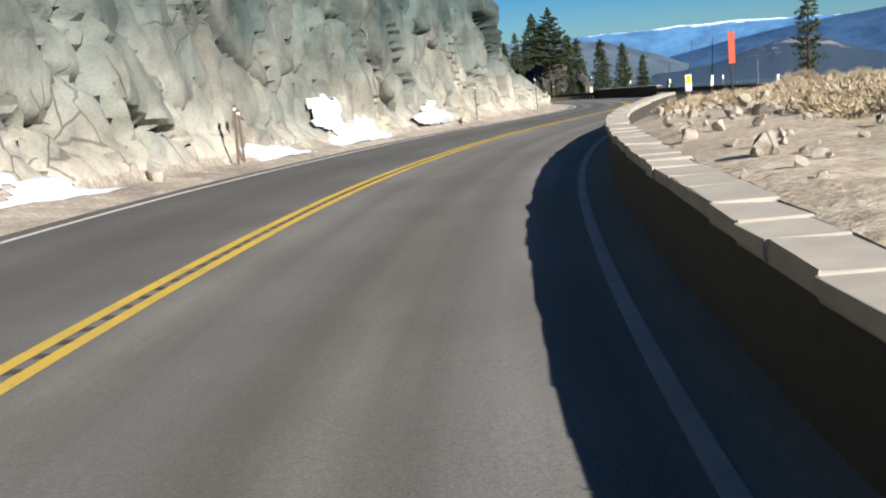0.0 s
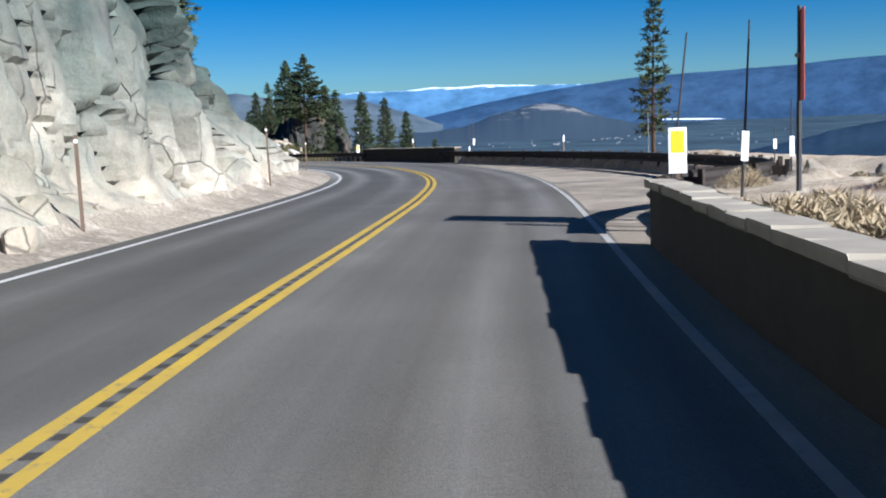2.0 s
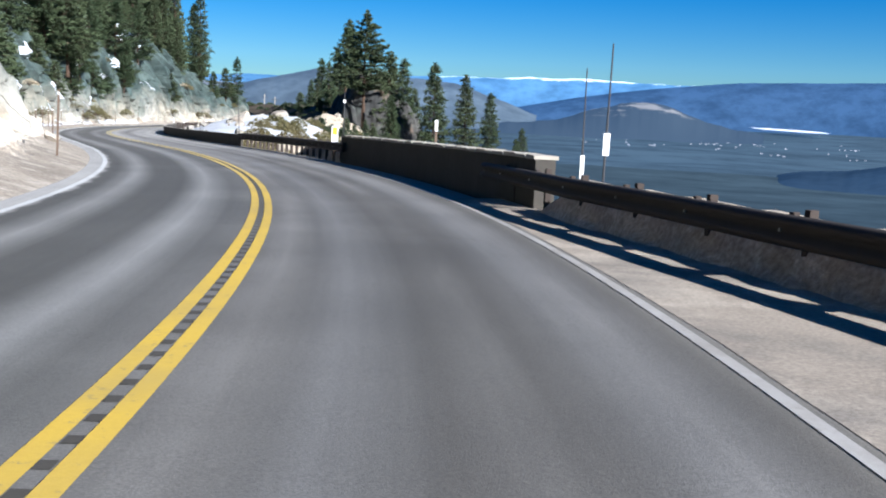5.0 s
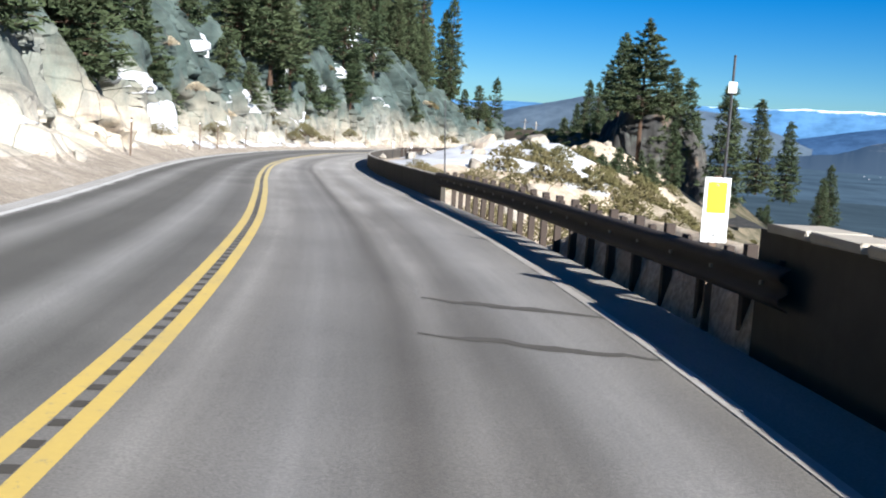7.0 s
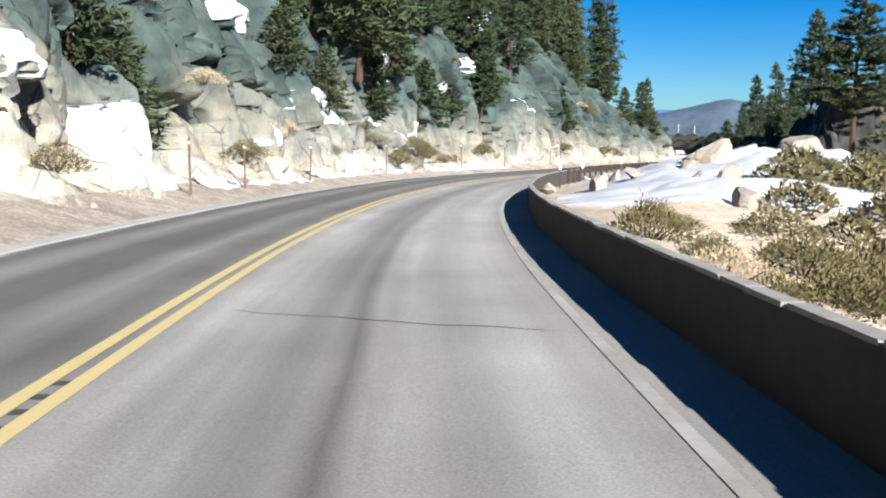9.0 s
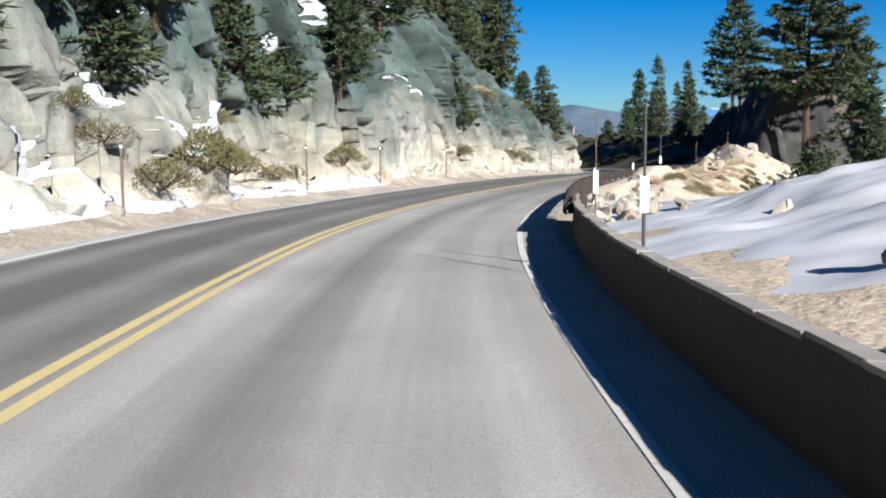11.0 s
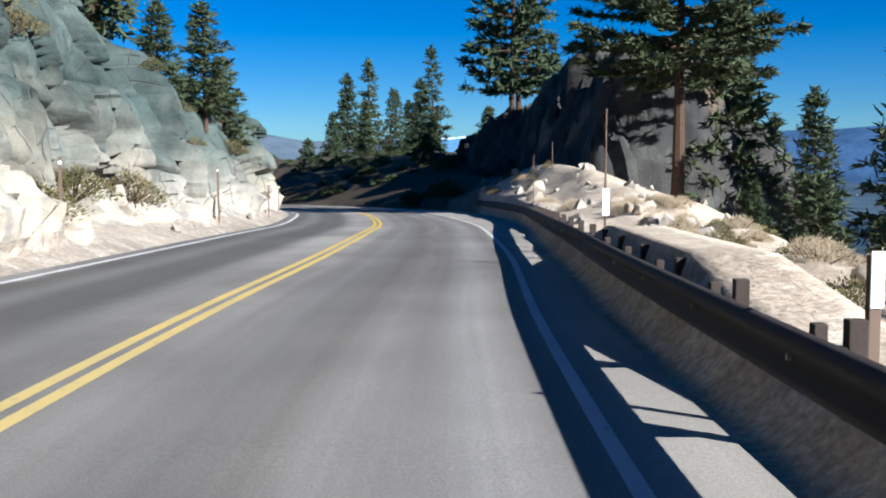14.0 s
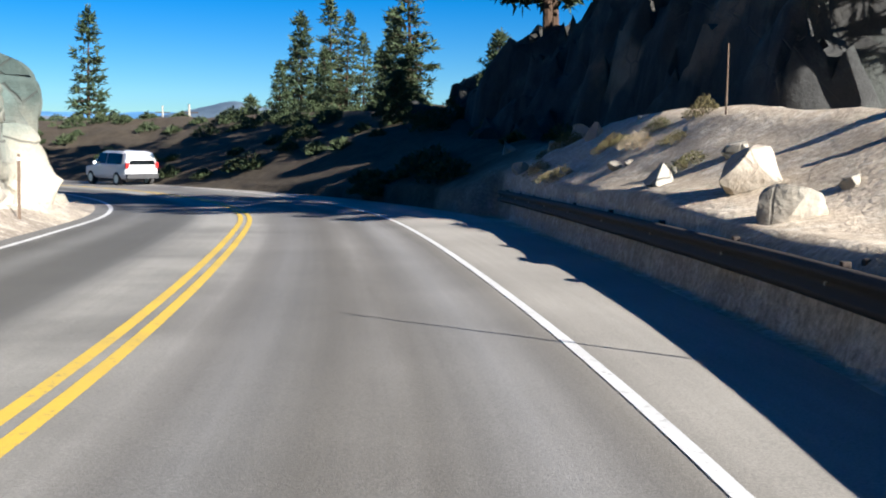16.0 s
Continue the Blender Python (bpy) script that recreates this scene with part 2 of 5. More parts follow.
def soil(a, b, c, shaded_litter=None):
    """Sandy ground; the stations given last turn it to brown fallen needles, darkened for shade."""
    def build(n):
        k = n.mix(n.ramp(n.noise(0.35, 5, 0.65), (0.38, 0.0), (0.62, 1.0)), a, b)
        k = n.mix(n.ramp(n.noise(1.7, 5, 0.7), (0.5, 0.0), (0.64, 0.9)), k, c)
        k = n.mix(0.5, k, n.ramp(n.noise(14, 4), (0.3, 0.2), (0.7, 0.85)), "OVERLAY")
        if shaded_litter:
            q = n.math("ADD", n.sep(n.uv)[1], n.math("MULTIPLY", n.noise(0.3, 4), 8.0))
            f = n.ramp(n.math("DIVIDE", n.math("SUBTRACT", q, shaded_litter[0]), shaded_litter[1] - shaded_litter[0]), (0.2, 0.0), (1.0, 0.95))
            # the bank's near-black shade is mixed into the needle brown
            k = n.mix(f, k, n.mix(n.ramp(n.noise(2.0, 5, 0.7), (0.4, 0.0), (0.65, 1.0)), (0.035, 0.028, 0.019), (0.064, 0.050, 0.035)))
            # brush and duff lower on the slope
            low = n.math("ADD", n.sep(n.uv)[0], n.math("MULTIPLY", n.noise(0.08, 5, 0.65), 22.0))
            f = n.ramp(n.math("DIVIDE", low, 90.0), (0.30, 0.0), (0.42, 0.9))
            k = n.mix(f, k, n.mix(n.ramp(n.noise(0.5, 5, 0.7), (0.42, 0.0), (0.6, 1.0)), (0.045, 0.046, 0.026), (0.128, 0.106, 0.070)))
        n.color(k)
        n.bump(n.noise(5, 6, 0.7), 0.55, 0.12)
    return build


def plain(c, var=0.25, scale=6.0):
    def build(n):
        k = n.mix(n.noise(scale, 5), c, tuple(v * (1 - var) for v in c))
        n.color(n.mix(n.ramp(n.noise(scale * 0.2, 4), (0.45, 0.0), (0.7, var)), k, tuple(v * 0.6 for v in c)))
        n.bump(n.noise(scale * 6, 3), 0.2, 0.01)
    return build


def foliage(a, b, c):
    def build(n):
        k = n.mix(n.noise(1.1, 3), a, b)
        n.color(n.mix(n.math("MULTIPLY", n.rand(), 0.5), k, c))
        n.bsdf.inputs["Subsurface Weight"].default_value = 0.0
    return build


M_ASPHALT = material("asphalt", asphalt, 0.8, spec=0.35)
M_YELLOW = material("yellow_paint", paint((0.528, 0.356, 0.046), (0.158, 0.139, 0.092), (0.436, 0.396, 0.251)), 0.7)
M_WHITE_LINE = material("white_paint", paint((0.541, 0.535, 0.515), (0.218, 0.211, 0.191)), 0.7)
M_WHITE_WORN = material("worn_white_paint", paint((0.54, 0.53, 0.51), (0.22, 0.21, 0.19), None, ((0.0, 0.75), (0.13, 0.7), (0.17, 0.45), (0.27, 0.9), (0.50, 0.92), (0.56, 0.2), (0.6, 0.0))), 0.7)
M_ROCK = material("granite", rock((0.375, 0.325, 0.250), (0.335, 0.31, 0.26), (0.17, 0.163, 0.15), 0.35, True), 0.9, spec=0.2)
# nearly black granite: the outcrop's shade is put into its base colour
M_ROCK_DARK = material("shade_dark_granite", rock((0.048, 0.045, 0.040), (0.030, 0.030, 0.029), (0.016, 0.016, 0.0155), 0.12), 0.9, spec=0.2)
M_BOULDER = material("pale_granite", rock((0.312, 0.265, 0.203), (0.265, 0.242, 0.207), (0.133, 0.125, 0.113), 0.2), 0.9, spec=0.2)
M_SOIL = material("decomposed_granite", soil((0.30, 0.258, 0.205), (0.20, 0.17, 0.137), (0.37, 0.325, 0.27)), 0.95, spec=0.1)
M_GRAVEL = material("dusty_turnout", dusty, 0.95, spec=0.1)
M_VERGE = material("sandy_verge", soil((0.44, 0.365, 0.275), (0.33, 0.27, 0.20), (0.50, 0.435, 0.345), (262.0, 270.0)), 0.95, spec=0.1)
M_SNOW = material("old_snow", plain((0.50, 0.51, 0.53), 0.25, 2.0), 0.6, spec=0.3)
# wall bodies kept far darker than their coping, shade put into the colour
M_STONE = material("shaded_wall_stone", plain((0.070, 0.062, 0.052), 0.4, 5.0), 0.9, spec=0.2)
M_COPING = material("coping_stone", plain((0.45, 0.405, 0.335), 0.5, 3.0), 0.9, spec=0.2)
M_CAP = material("thin_wall_cap", plain((0.30, 0.28, 0.25), 0.4, 6.0), 0.9, spec=0.2)
M_RAIL = material("weathering_steel", plain((0.035, 0.028, 0.024), 0.35, 4.0), 0.8, 0.1)
M_STEEL = material("galvanised_steel", plain((0.288, 0.280, 0.264), 0.35, 4.0), 0.55, 0.55)
M_TIMBER = material("weathered_timber", plain((0.056, 0.042, 0.034), 0.45, 9.0), 0.9)
M_POST = material("rusted_steel", plain((0.150, 0.105, 0.075), 0.4, 9.0), 0.8, 0.2)
M_SIGN_WHITE = material("reflective_white", plain((0.680, 0.680, 0.664), 0.06, 9.0), 0.45)
M_SIGN_YELLOW = material("reflective_yellow", plain((0.680, 0.440, 0.016), 0.06, 9.0), 0.45)
M_SIGN_RED = material("red_panel", plain((0.465, 0.075, 0.030), 0.15, 5.0), 0.6)
M_DARK_POLE = material("dark_pole", plain((0.042, 0.042, 0.045), 0.3, 5.0), 0.6)
M_BARK = material("pine_bark", plain((0.085, 0.055, 0.038), 0.5, 5.0), 0.95, spec=0.1)
M_NEEDLE = material("pine_needles", foliage((0.022, 0.040, 0.020), (0.045, 0.060, 0.025), (0.060, 0.068, 0.030)), 0.8, spec=0.2)
M_GROOVE = material("worn_groove", plain((0.056, 0.050, 0.041), 0.3, 8.0), 0.95)
M_CRACK = material("road_crack_fill", plain((0.070, 0.064, 0.055), 0.3, 8.0), 0.95)
M_BUSH = material("manzanita_leaves", foliage((0.070, 0.072, 0.028), (0.105, 0.088, 0.038), (0.13, 0.10, 0.055)), 0.85, spec=0.15)
M_GRASS = material("dry_grass", foliage((0.374, 0.302, 0.202), (0.302, 0.238, 0.144), (0.418, 0.353, 0.259)), 0.9, spec=0.1)

# ---- the road's line: the double yellow line, downhill ----
ROAD = [
    (-4.33, -23.55, 0.38), (-3.62, -13.77, 0.22), (-2.91, -4.00, 0.07), (-2.45, 5.96, -0.05), (-1.25, 16.47, -0.24), (0.77, 26.74, -0.48),
    (3.18, 35.35, -0.66), (6.30, 45.18, -0.91), (9.31, 54.93, -1.16), (11.84, 64.66, -1.41), (13.58, 74.49, -1.65), (14.33, 84.40, -1.85),
    (14.12, 94.38, -2.08), (12.98, 104.35, -2.31), (11.07, 114.32, -2.53), (8.99, 122.82, -2.74), (6.40, 132.81, -2.97), (4.01, 143.02, -3.21),
    (2.08, 153.49, -3.46), (0.94, 162.70, -3.65), (0.33, 173.59, -3.83), (0.49, 182.92, -4.01), (1.43, 193.79, -4.22), (2.94, 203.07, -4.35),
    (5.36, 213.84, -4.47), (7.75, 223.05, -4.61), (9.91, 232.37, -4.82), (11.99, 242.36, -5.09), (13.70, 256.00, -5.40), (14.20, 263.50, -5.60),
    (13.80, 270.50, -5.75), (12.30, 278.00, -5.90), (9.60, 286.00, -6.05), (5.60, 294.00, -6.20), (0.40, 301.50, -6.35), (-6.00, 308.00, -6.50),
    (-14.00, 313.50, -6.60), (-24.00, 318.00, -6.70), (-36.00, 323.00, -6.80),
]
S_FIRST = -24.0


def _resample():
    p = np.array(ROAD)
    lab = S_FIRST + 10.0 * np.arange(len(ROAD))
    for k in range(29, len(ROAD)):
        lab[k] = lab[k - 1] + np.linalg.norm(p[k, :2] - p[k - 1, :2])
    lab[28] = 246 + 9.8
    for k in range(29, len(ROAD)):
        lab[k] = lab[k - 1] + np.linalg.norm(p[k, :2] - p[k - 1, :2])
    d = np.gradient(p, lab, axis=0)
    s = np.arange(lab[0], lab[-1], 0.5)
    i = np.clip(np.searchsorted(lab, s, side="right") - 1, 0, len(lab) - 2)
    h = (lab[i + 1] - lab[i])[:, None]
    x = ((s - lab[i]) / (lab[i + 1] - lab[i]))[:, None]
    q = p[i] * (2 * x**3 - 3 * x**2 + 1) + d[i] * h * (x**3 - 2 * x**2 + x) + p[i + 1] * (3 * x**2 - 2 * x**3) + d[i + 1] * h * (x**3 - x**2)
    ker = np.hanning(15) / np.hanning(15).sum()
    for c in range(3):
        q[:, c] = np.convolve(np.pad(q[:, c], 7, mode="reflect", reflect_type="odd"), ker, "valid")
    t = np.gradient(q[:, :2], axis=0)
    t /= np.linalg.norm(t, axis=1)[:, None]
    return s, q, np.stack([t[:, 1], -t[:, 0]], 1), t


LINE_S, LINE, RIGHT, AHEAD = _resample()
S_END = float(LINE_S[-1])


def at(s, u=0.0, dz=0.0):
    """World places (n, 3) at station s, u metres right of the yellow line, dz above the road."""
    s, u, dz = np.broadcast_arrays(np.asarray(s, float), np.asarray(u, float), np.asarray(dz, float))
    out = np.empty(s.shape + (3,))
    for c in range(2):
        out[..., c] = np.interp(s, LINE_S, LINE[:, c]) + u * np.interp(s, LINE_S, RIGHT[:, c])
    out[..., 2] = np.interp(s, LINE_S, LINE[:, 2]) + dz
    return out


def heading(s):
    return math.atan2(-np.interp(s, LINE_S, AHEAD[:, 0]), np.interp(s, LINE_S, AHEAD[:, 1]))


# ---- noise on arrays ----
def _hash(i, j, k, seed):
    n = (i * 374761393 + j * 668265263 + k * 2147483647 + seed * 974711) & 0xFFFFFFFF
    n = ((n ^ (n >> 13)) * 1274126177) & 0xFFFFFFFF
    return ((n ^ (n >> 16)) & 0xFFFFFF) / float(0xFFFFFF)


def vnoise(x, y, z=0.0, seed=0):
    x, y, z = np.broadcast_arrays(np.asarray(x, float), np.asarray(y, float), np.asarray(z, float))
    i, j, k = (np.floor(a).astype(np.int64) for a in (x, y, z))
    f = [a - b for a, b in ((x, i), (y, j), (z, k))]
    f = [a * a * (3 - 2 * a) for a in f]
    r = 0.0
    for di in (0, 1):
        for dj in (0, 1):
            for dk in (0, 1):
                w = (f[0] if di else 1 - f[0]) * (f[1] if dj else 1 - f[1]) * (f[2] if dk else 1 - f[2])
                r = r + w * _hash(i + di, j + dj, k + dk, seed)
    return r * 2 - 1


def fbm(x, y, z=0.0, seed=0, octaves=4):
    a, r, t = 1.0, 0.0, 0.0
    for o in range(octaves):
        r = r + a * vnoise(np.asarray(x) * 2**o, np.asarray(y) * 2**o, np.asarray(z) * 2**o, seed + o)
        t += a
        a *= 0.5
    return r / t


def blocks(x, y, seed=0, jitter=0.9):
    """Cells of fractured rock on a plane: a push per cell with a tilt of its own, and the distance to the nearest joint."""
    i, j = np.floor(x).astype(np.int64), np.floor(y).astype(np.int64)
    d1 = np.full(x.shape, 9.0)
    d2 = np.full(x.shape, 9.0)
    push = np.zeros(x.shape)
    for di in (-1, 0, 1):
        for dj in (-1, 0, 1):
            a, b = i + di, j + dj
            cx = a + 0.5 + jitter * (_hash(a, b, 0, seed) - 0.5)
            cy = b + 0.5 + jitter * (_hash(a, b, 1, seed) - 0.5)
            dx, dy = x - cx, y - cy
            d = np.maximum(np.abs(dx + 0.25 * dy), np.abs(dy)) * 0.65 + np.hypot(dx, dy) * 0.35
            p = _hash(a, b, 2, seed) + (_hash(a, b, 3, seed) - 0.5) * dx * 1.0 + (_hash(a, b, 4, seed) - 0.5) * dy * 1.3
            near = d < d1
            d2 = np.where(near, d1, np.minimum(d2, d))
            push = np.where(near, p, push)
            d1 = np.where(near, d, d1)
    return push, d2 - d1


# ---- mesh helpers ----
def sheet(name, grid, mat, uv=None, smooth=True):
    """A grid of places (rows, columns, 3) as one mesh object."""
    r, c = grid.shape[:2]
    k = np.arange(r * c).reshape(r, c)
    quads = np.stack([k[:-1, :-1], k[:-1, 1:], k[1:, 1:], k[1:, :-1]], -1).reshape(-1, 4)
    me = bpy.data.meshes.new(name)
    me.vertices.add(r * c)
    me.vertices.foreach_set("co", np.ascontiguousarray(grid, dtype=np.float32).ravel())
    me.loops.add(quads.size)
    me.loops.foreach_set("vertex_index", quads.astype(np.int32).ravel())
    me.polygons.add(len(quads))
    me.polygons.foreach_set("loop_start", np.arange(0, quads.size, 4, dtype=np.int32))
    me.polygons.foreach_set("use_smooth", np.full(len(quads), smooth))
    if uv is not None:
        lay = me.uv_layers.new(name="UVMap")
        lay.data.foreach_set("uv", uv.reshape(-1, 2)[quads.ravel()].astype(np.float32).ravel())
    me.update(calc_edges=True)
    me.materials.append(mat)
    return new(name, me)


def crisp(ob, degrees_sharp=42):
    """Keeps the edges of broken rock sharp."""
    ob.data.set_sharp_from_angle(angle=radians(degrees_sharp))
    return ob


def solid(name, verts, faces, mat, smooth=False):
    me = bpy.data.meshes.new(name)
    me.from_pydata([tuple(map(float, v)) for v in verts], [], [tuple(map(int, f)) for f in faces])
    me.update()
    me.materials.append(mat)
    if smooth:
        me.polygons.foreach_set("use_smooth", np.ones(len(me.polygons), dtype=bool))
    return me


def part(name, data, parent, label="", m=None):
    """Links a mesh as one object under a thing or a part."""
    if isinstance(data, tuple):
        bm, mat = data
        me = bpy.data.meshes.new(name)
        bm.to_mesh(me)
        bm.free()
        me.materials.append(mat)
        data = me
    ob = new(name, data)
    ob.parent = parent
    if m is not None:
        ob.matrix_basis = m
    if label:
        ob["label"] = label
    return ob


def thing(name, m, label, category, group="", kind=""):
    ob = new(name)
    ob.empty_display_size = 0.2
    ob.matrix_basis = m
    return tagged(ob, label, category, group, kind)


def box(bm, lo, hi, bevel=0.0, turn=None):
    vs = bmesh.ops.create_cube(bm, size=1.0)["verts"]
    for v in vs:
        v.co = Vector([lo[k] + (v.co[k] + 0.5) * (hi[k] - lo[k]) for k in range(3)])
    if bevel:
        es = list({e for v in vs for e in v.link_edges})
        bmesh.ops.bevel(bm, geom=es, offset=bevel, segments=2, profile=0.6, affect="EDGES")
    return vs


def tube(bm, a, b, r0, r1, n=8, cap=True):
    a, b = Vector(a), Vector(b)
    m = Matrix.Translation((a + b) / 2) @ (b - a).to_track_quat("Z", "Y").to_matrix().to_4x4()
    bmesh.ops.create_cone(bm, cap_ends=cap, segments=n, radius1=r0, radius2=r1, depth=(b - a).length, matrix=m)


def place(s, u, dz=0.0, turn=0.0):
    p = at(s, u, dz)
    return Matrix.Translation(p) @ Matrix.Rotation(heading(s) + radians(turn), 4, "Z")

# ---- road, paint, turnout ----
def strip(name, s0, s1, us, dz, mat, step=0.5, lump=0.0, smooth=True):
    s = np.arange(s0, s1 + step / 2, step)
    U = np.array([[f(a) if callable(f) else f for f in us] for a in s])
    S = np.repeat(s[:, None], len(us), 1)
    Z = np.full(S.shape, dz, float)
    if lump:
        Z = Z + lump * fbm(S * 0.6, U * 0.6, 0, 5)
    return sheet(name, at(S, U, Z), mat, np.stack([U, S], -1), smooth)


def rail_one(s):
    """How far right of the yellow line the turnout's rail stands."""
    return np.interp(s, [43, 44.5, 46, 48, 49.5, 51, 52.5, 55, 60, 65, 70, 77, 83, 88, 93], [4.1, 4.22, 4.33, 4.95, 5.95, 7.1, 7.8, 8.15, 7.9, 7.5, 7.15, 6.15, 5.05, 4.45, 4.36])


def right_edge(s):
    return float(np.interp(s, [-30, 230, 236, 244, 252, 262, 272, 284], [4.15, 4.15, 4.4, 4.95, 5.6, 6.0, 5.2, 4.2]))


def rail_three(s):
    """How far right of the yellow line the last rail stands."""
    return np.interp(s, [173, 178, 184, 190, 202, 227, 231, 235, 239, 243, 247, 251, 256, 263], [4.14, 4.26, 4.43, 4.45, 4.30, 4.36, 4.46, 4.64, 4.82, 5.08, 5.45, 5.75, 6.15, 6.8])


tagged(strip("road", -24, S_END - 1, [-3.95, -3.0, -2.0, -1.0, 0.0, 1.0, 2.0, 3.0, right_edge], 0.0, M_ASPHALT), "worn grey two-lane asphalt mountain road", "road", kind="structure")
for u in (-0.106, 0.106):
    tagged(strip("yellow_line", -24, S_END - 1, [u - 0.06, u + 0.06], 0.006, M_YELLOW), "worn double yellow centre line", "road marking", kind="structure")
tagged(strip("edge_line", -24, S_END - 1, [3.43, 3.53], 0.006, M_WHITE_WORN), "worn white edge line", "road marking", kind="structure")
tagged(strip("edge_line", -24, S_END - 1, [-3.52, -3.4], 0.006, M_WHITE_LINE), "worn white edge line", "road marking", kind="structure")
tagged(strip("turnout", 43, 93, [lambda a: 3.60 + 0.05 * float(fbm(a * 0.5, 0, 0, 6))] + [lambda a, k=k: 3.8 + (rail_one(a) + 0.3 - 3.8) * k for k in (0.2, 0.4, 0.6, 0.8, 1.0)], 0.004, M_GRAVEL), "dusty pale gravel turnout beside the road", "turnout", kind="structure")

# ---- ground on the valley side: heights above the road against the distance from the yellow line ----
R_U = np.array([4.1, 5.0, 7.0, 9.0, 12.0, 16.0, 22.0, 32.0, 50.0, 90.0])
R_KEYS = {
    -24: [.3, 0.48, 0.62, 0.8, 0.95, 0.7, -1.0, -6, -16, -42],
    20: [.3, 0.5, 0.65, 0.85, 1.0, 0.7, -1.0, -6, -16, -42],
    42: [.2, 0.42, 0.5, 0.55, 0.65, 0.5, -1.0, -6, -16, -42],
    48: [-.02, 0.42, 0.5, 0.4, 0.4, 0.4, -1.2, -6.5, -17, -42],
    55: [-.02, -.02, -.02, -.1, 0.1, 0.2, -1.5, -7, -18, -42],
    80: [-.02, -.02, -.05, 0.0, 0.15, 0.2, -1.5, -7, -18, -42],
    94: [-.05, -.2, -.8, -1.6, -3.0, -4.5, -7, -12, -20, -42],
    112: [-.05, -.3, -1.4, -2.6, -4.5, -7, -10, -14, -20, -42],
    130: [-.05, -.3, -1.2, -2.2, -3.6, -5, -8, -13, -20, -42],
    150: [-.05, -.1, -.5, -.9, -1.6, -2.6, -5, -11, -20, -42],
    166: [-.05, 0, 0.3, 0.6, 0.6, 0.2, -2, -9, -20, -42],
    180: [-.05, 0, 0.4, 0.9, 1.5, 1.6, -1, -8, -20, -42],
    188: [-.05, 0, 0.2, 0.35, -0.3, -2.2, -6.5, -11.5, -20, -42],
    196: [-.05, -.05, -0.05, -0.6, -2.4, -5.0, -7, -12, -20, -42],
    212: [-.05, .1, 0.35, -0.3, -2.4, -4.6, -8.5, -13, -20, -42],
    226: [-.05, .15, 0.4, 0.1, -2.0, -4.6, -8.5, -13, -20, -42],
    232: [-.05, .28, 0.5, 0.3, -1.8, -4.2, -8, -12, -20, -42],
    240: [-.05, .38, 0.7, 0.8, -0.8, -3.2, -7, -11, -20, -42],
    246: [-.05, 0.55, 0.75, 1.2, 0.6, -1.2, -5, -10, -20, -42],
    251: [-.05, 0.6, 1.2, 2.3, 1.2, -1.4, -4.5, -10, -20, -42],
    257: [-.05, 0.4, 1.3, 2.6, 1.7, 0.0, -4, -10, -20, -42],
    264: [-.05, 0.15, 1.0, 1.9, 2.0, 1.2, -1, -8, -20, -42],
    285: [-.05, 0.3, 1.4, 2.4, 3.6, 4.2, 3.5, 0, -12, -42],
    310: [-.05, 0.3, 1.2, 2.0, 3.0, 4.0, 4.0, 2, -8, -42],
    400: [-.05, 0.3, 1.0, 1.6, 2.4, 3.0, 3.0, 1, -8, -42],
}


def table(keys, us, s, u):
    ks = np.array(sorted(keys))
    v = np.array([keys[k] for k in sorted(keys)], float)
    s, u = np.broadcast_arrays(np.asarray(s, float), np.asarray(u, float))
    i = np.clip(np.searchsorted(ks, s, side="right") - 1, 0, len(ks) - 2)
    x = np.clip((s - ks[i]) / (ks[i + 1] - ks[i]), 0, 1)
    x = x * x * (3 - 2 * x)
    j = np.clip(np.searchsorted(us, u, side="right") - 1, 0, len(us) - 2)
    y = np.clip((u - us[j]) / (us[j + 1] - us[j]), 0, 1)
    a = v[i, j] * (1 - y) + v[i, j + 1] * y
    b = v[i + 1, j] * (1 - y) + v[i + 1, j + 1] * y
    return a * (1 - x) + b * x


def right_h(s, u):
    far = np.clip((np.asarray(u) - 4.6) / 3.0, 0, 1)
    return table(R_KEYS, R_U, s, u) + far * (0.28 * fbm(np.asarray(s) * 0.35, np.asarray(u) * 0.35, 0, 11) + 0.10 * fbm(np.asarray(s) * 1.3, np.asarray(u) * 1.3, 0, 12))


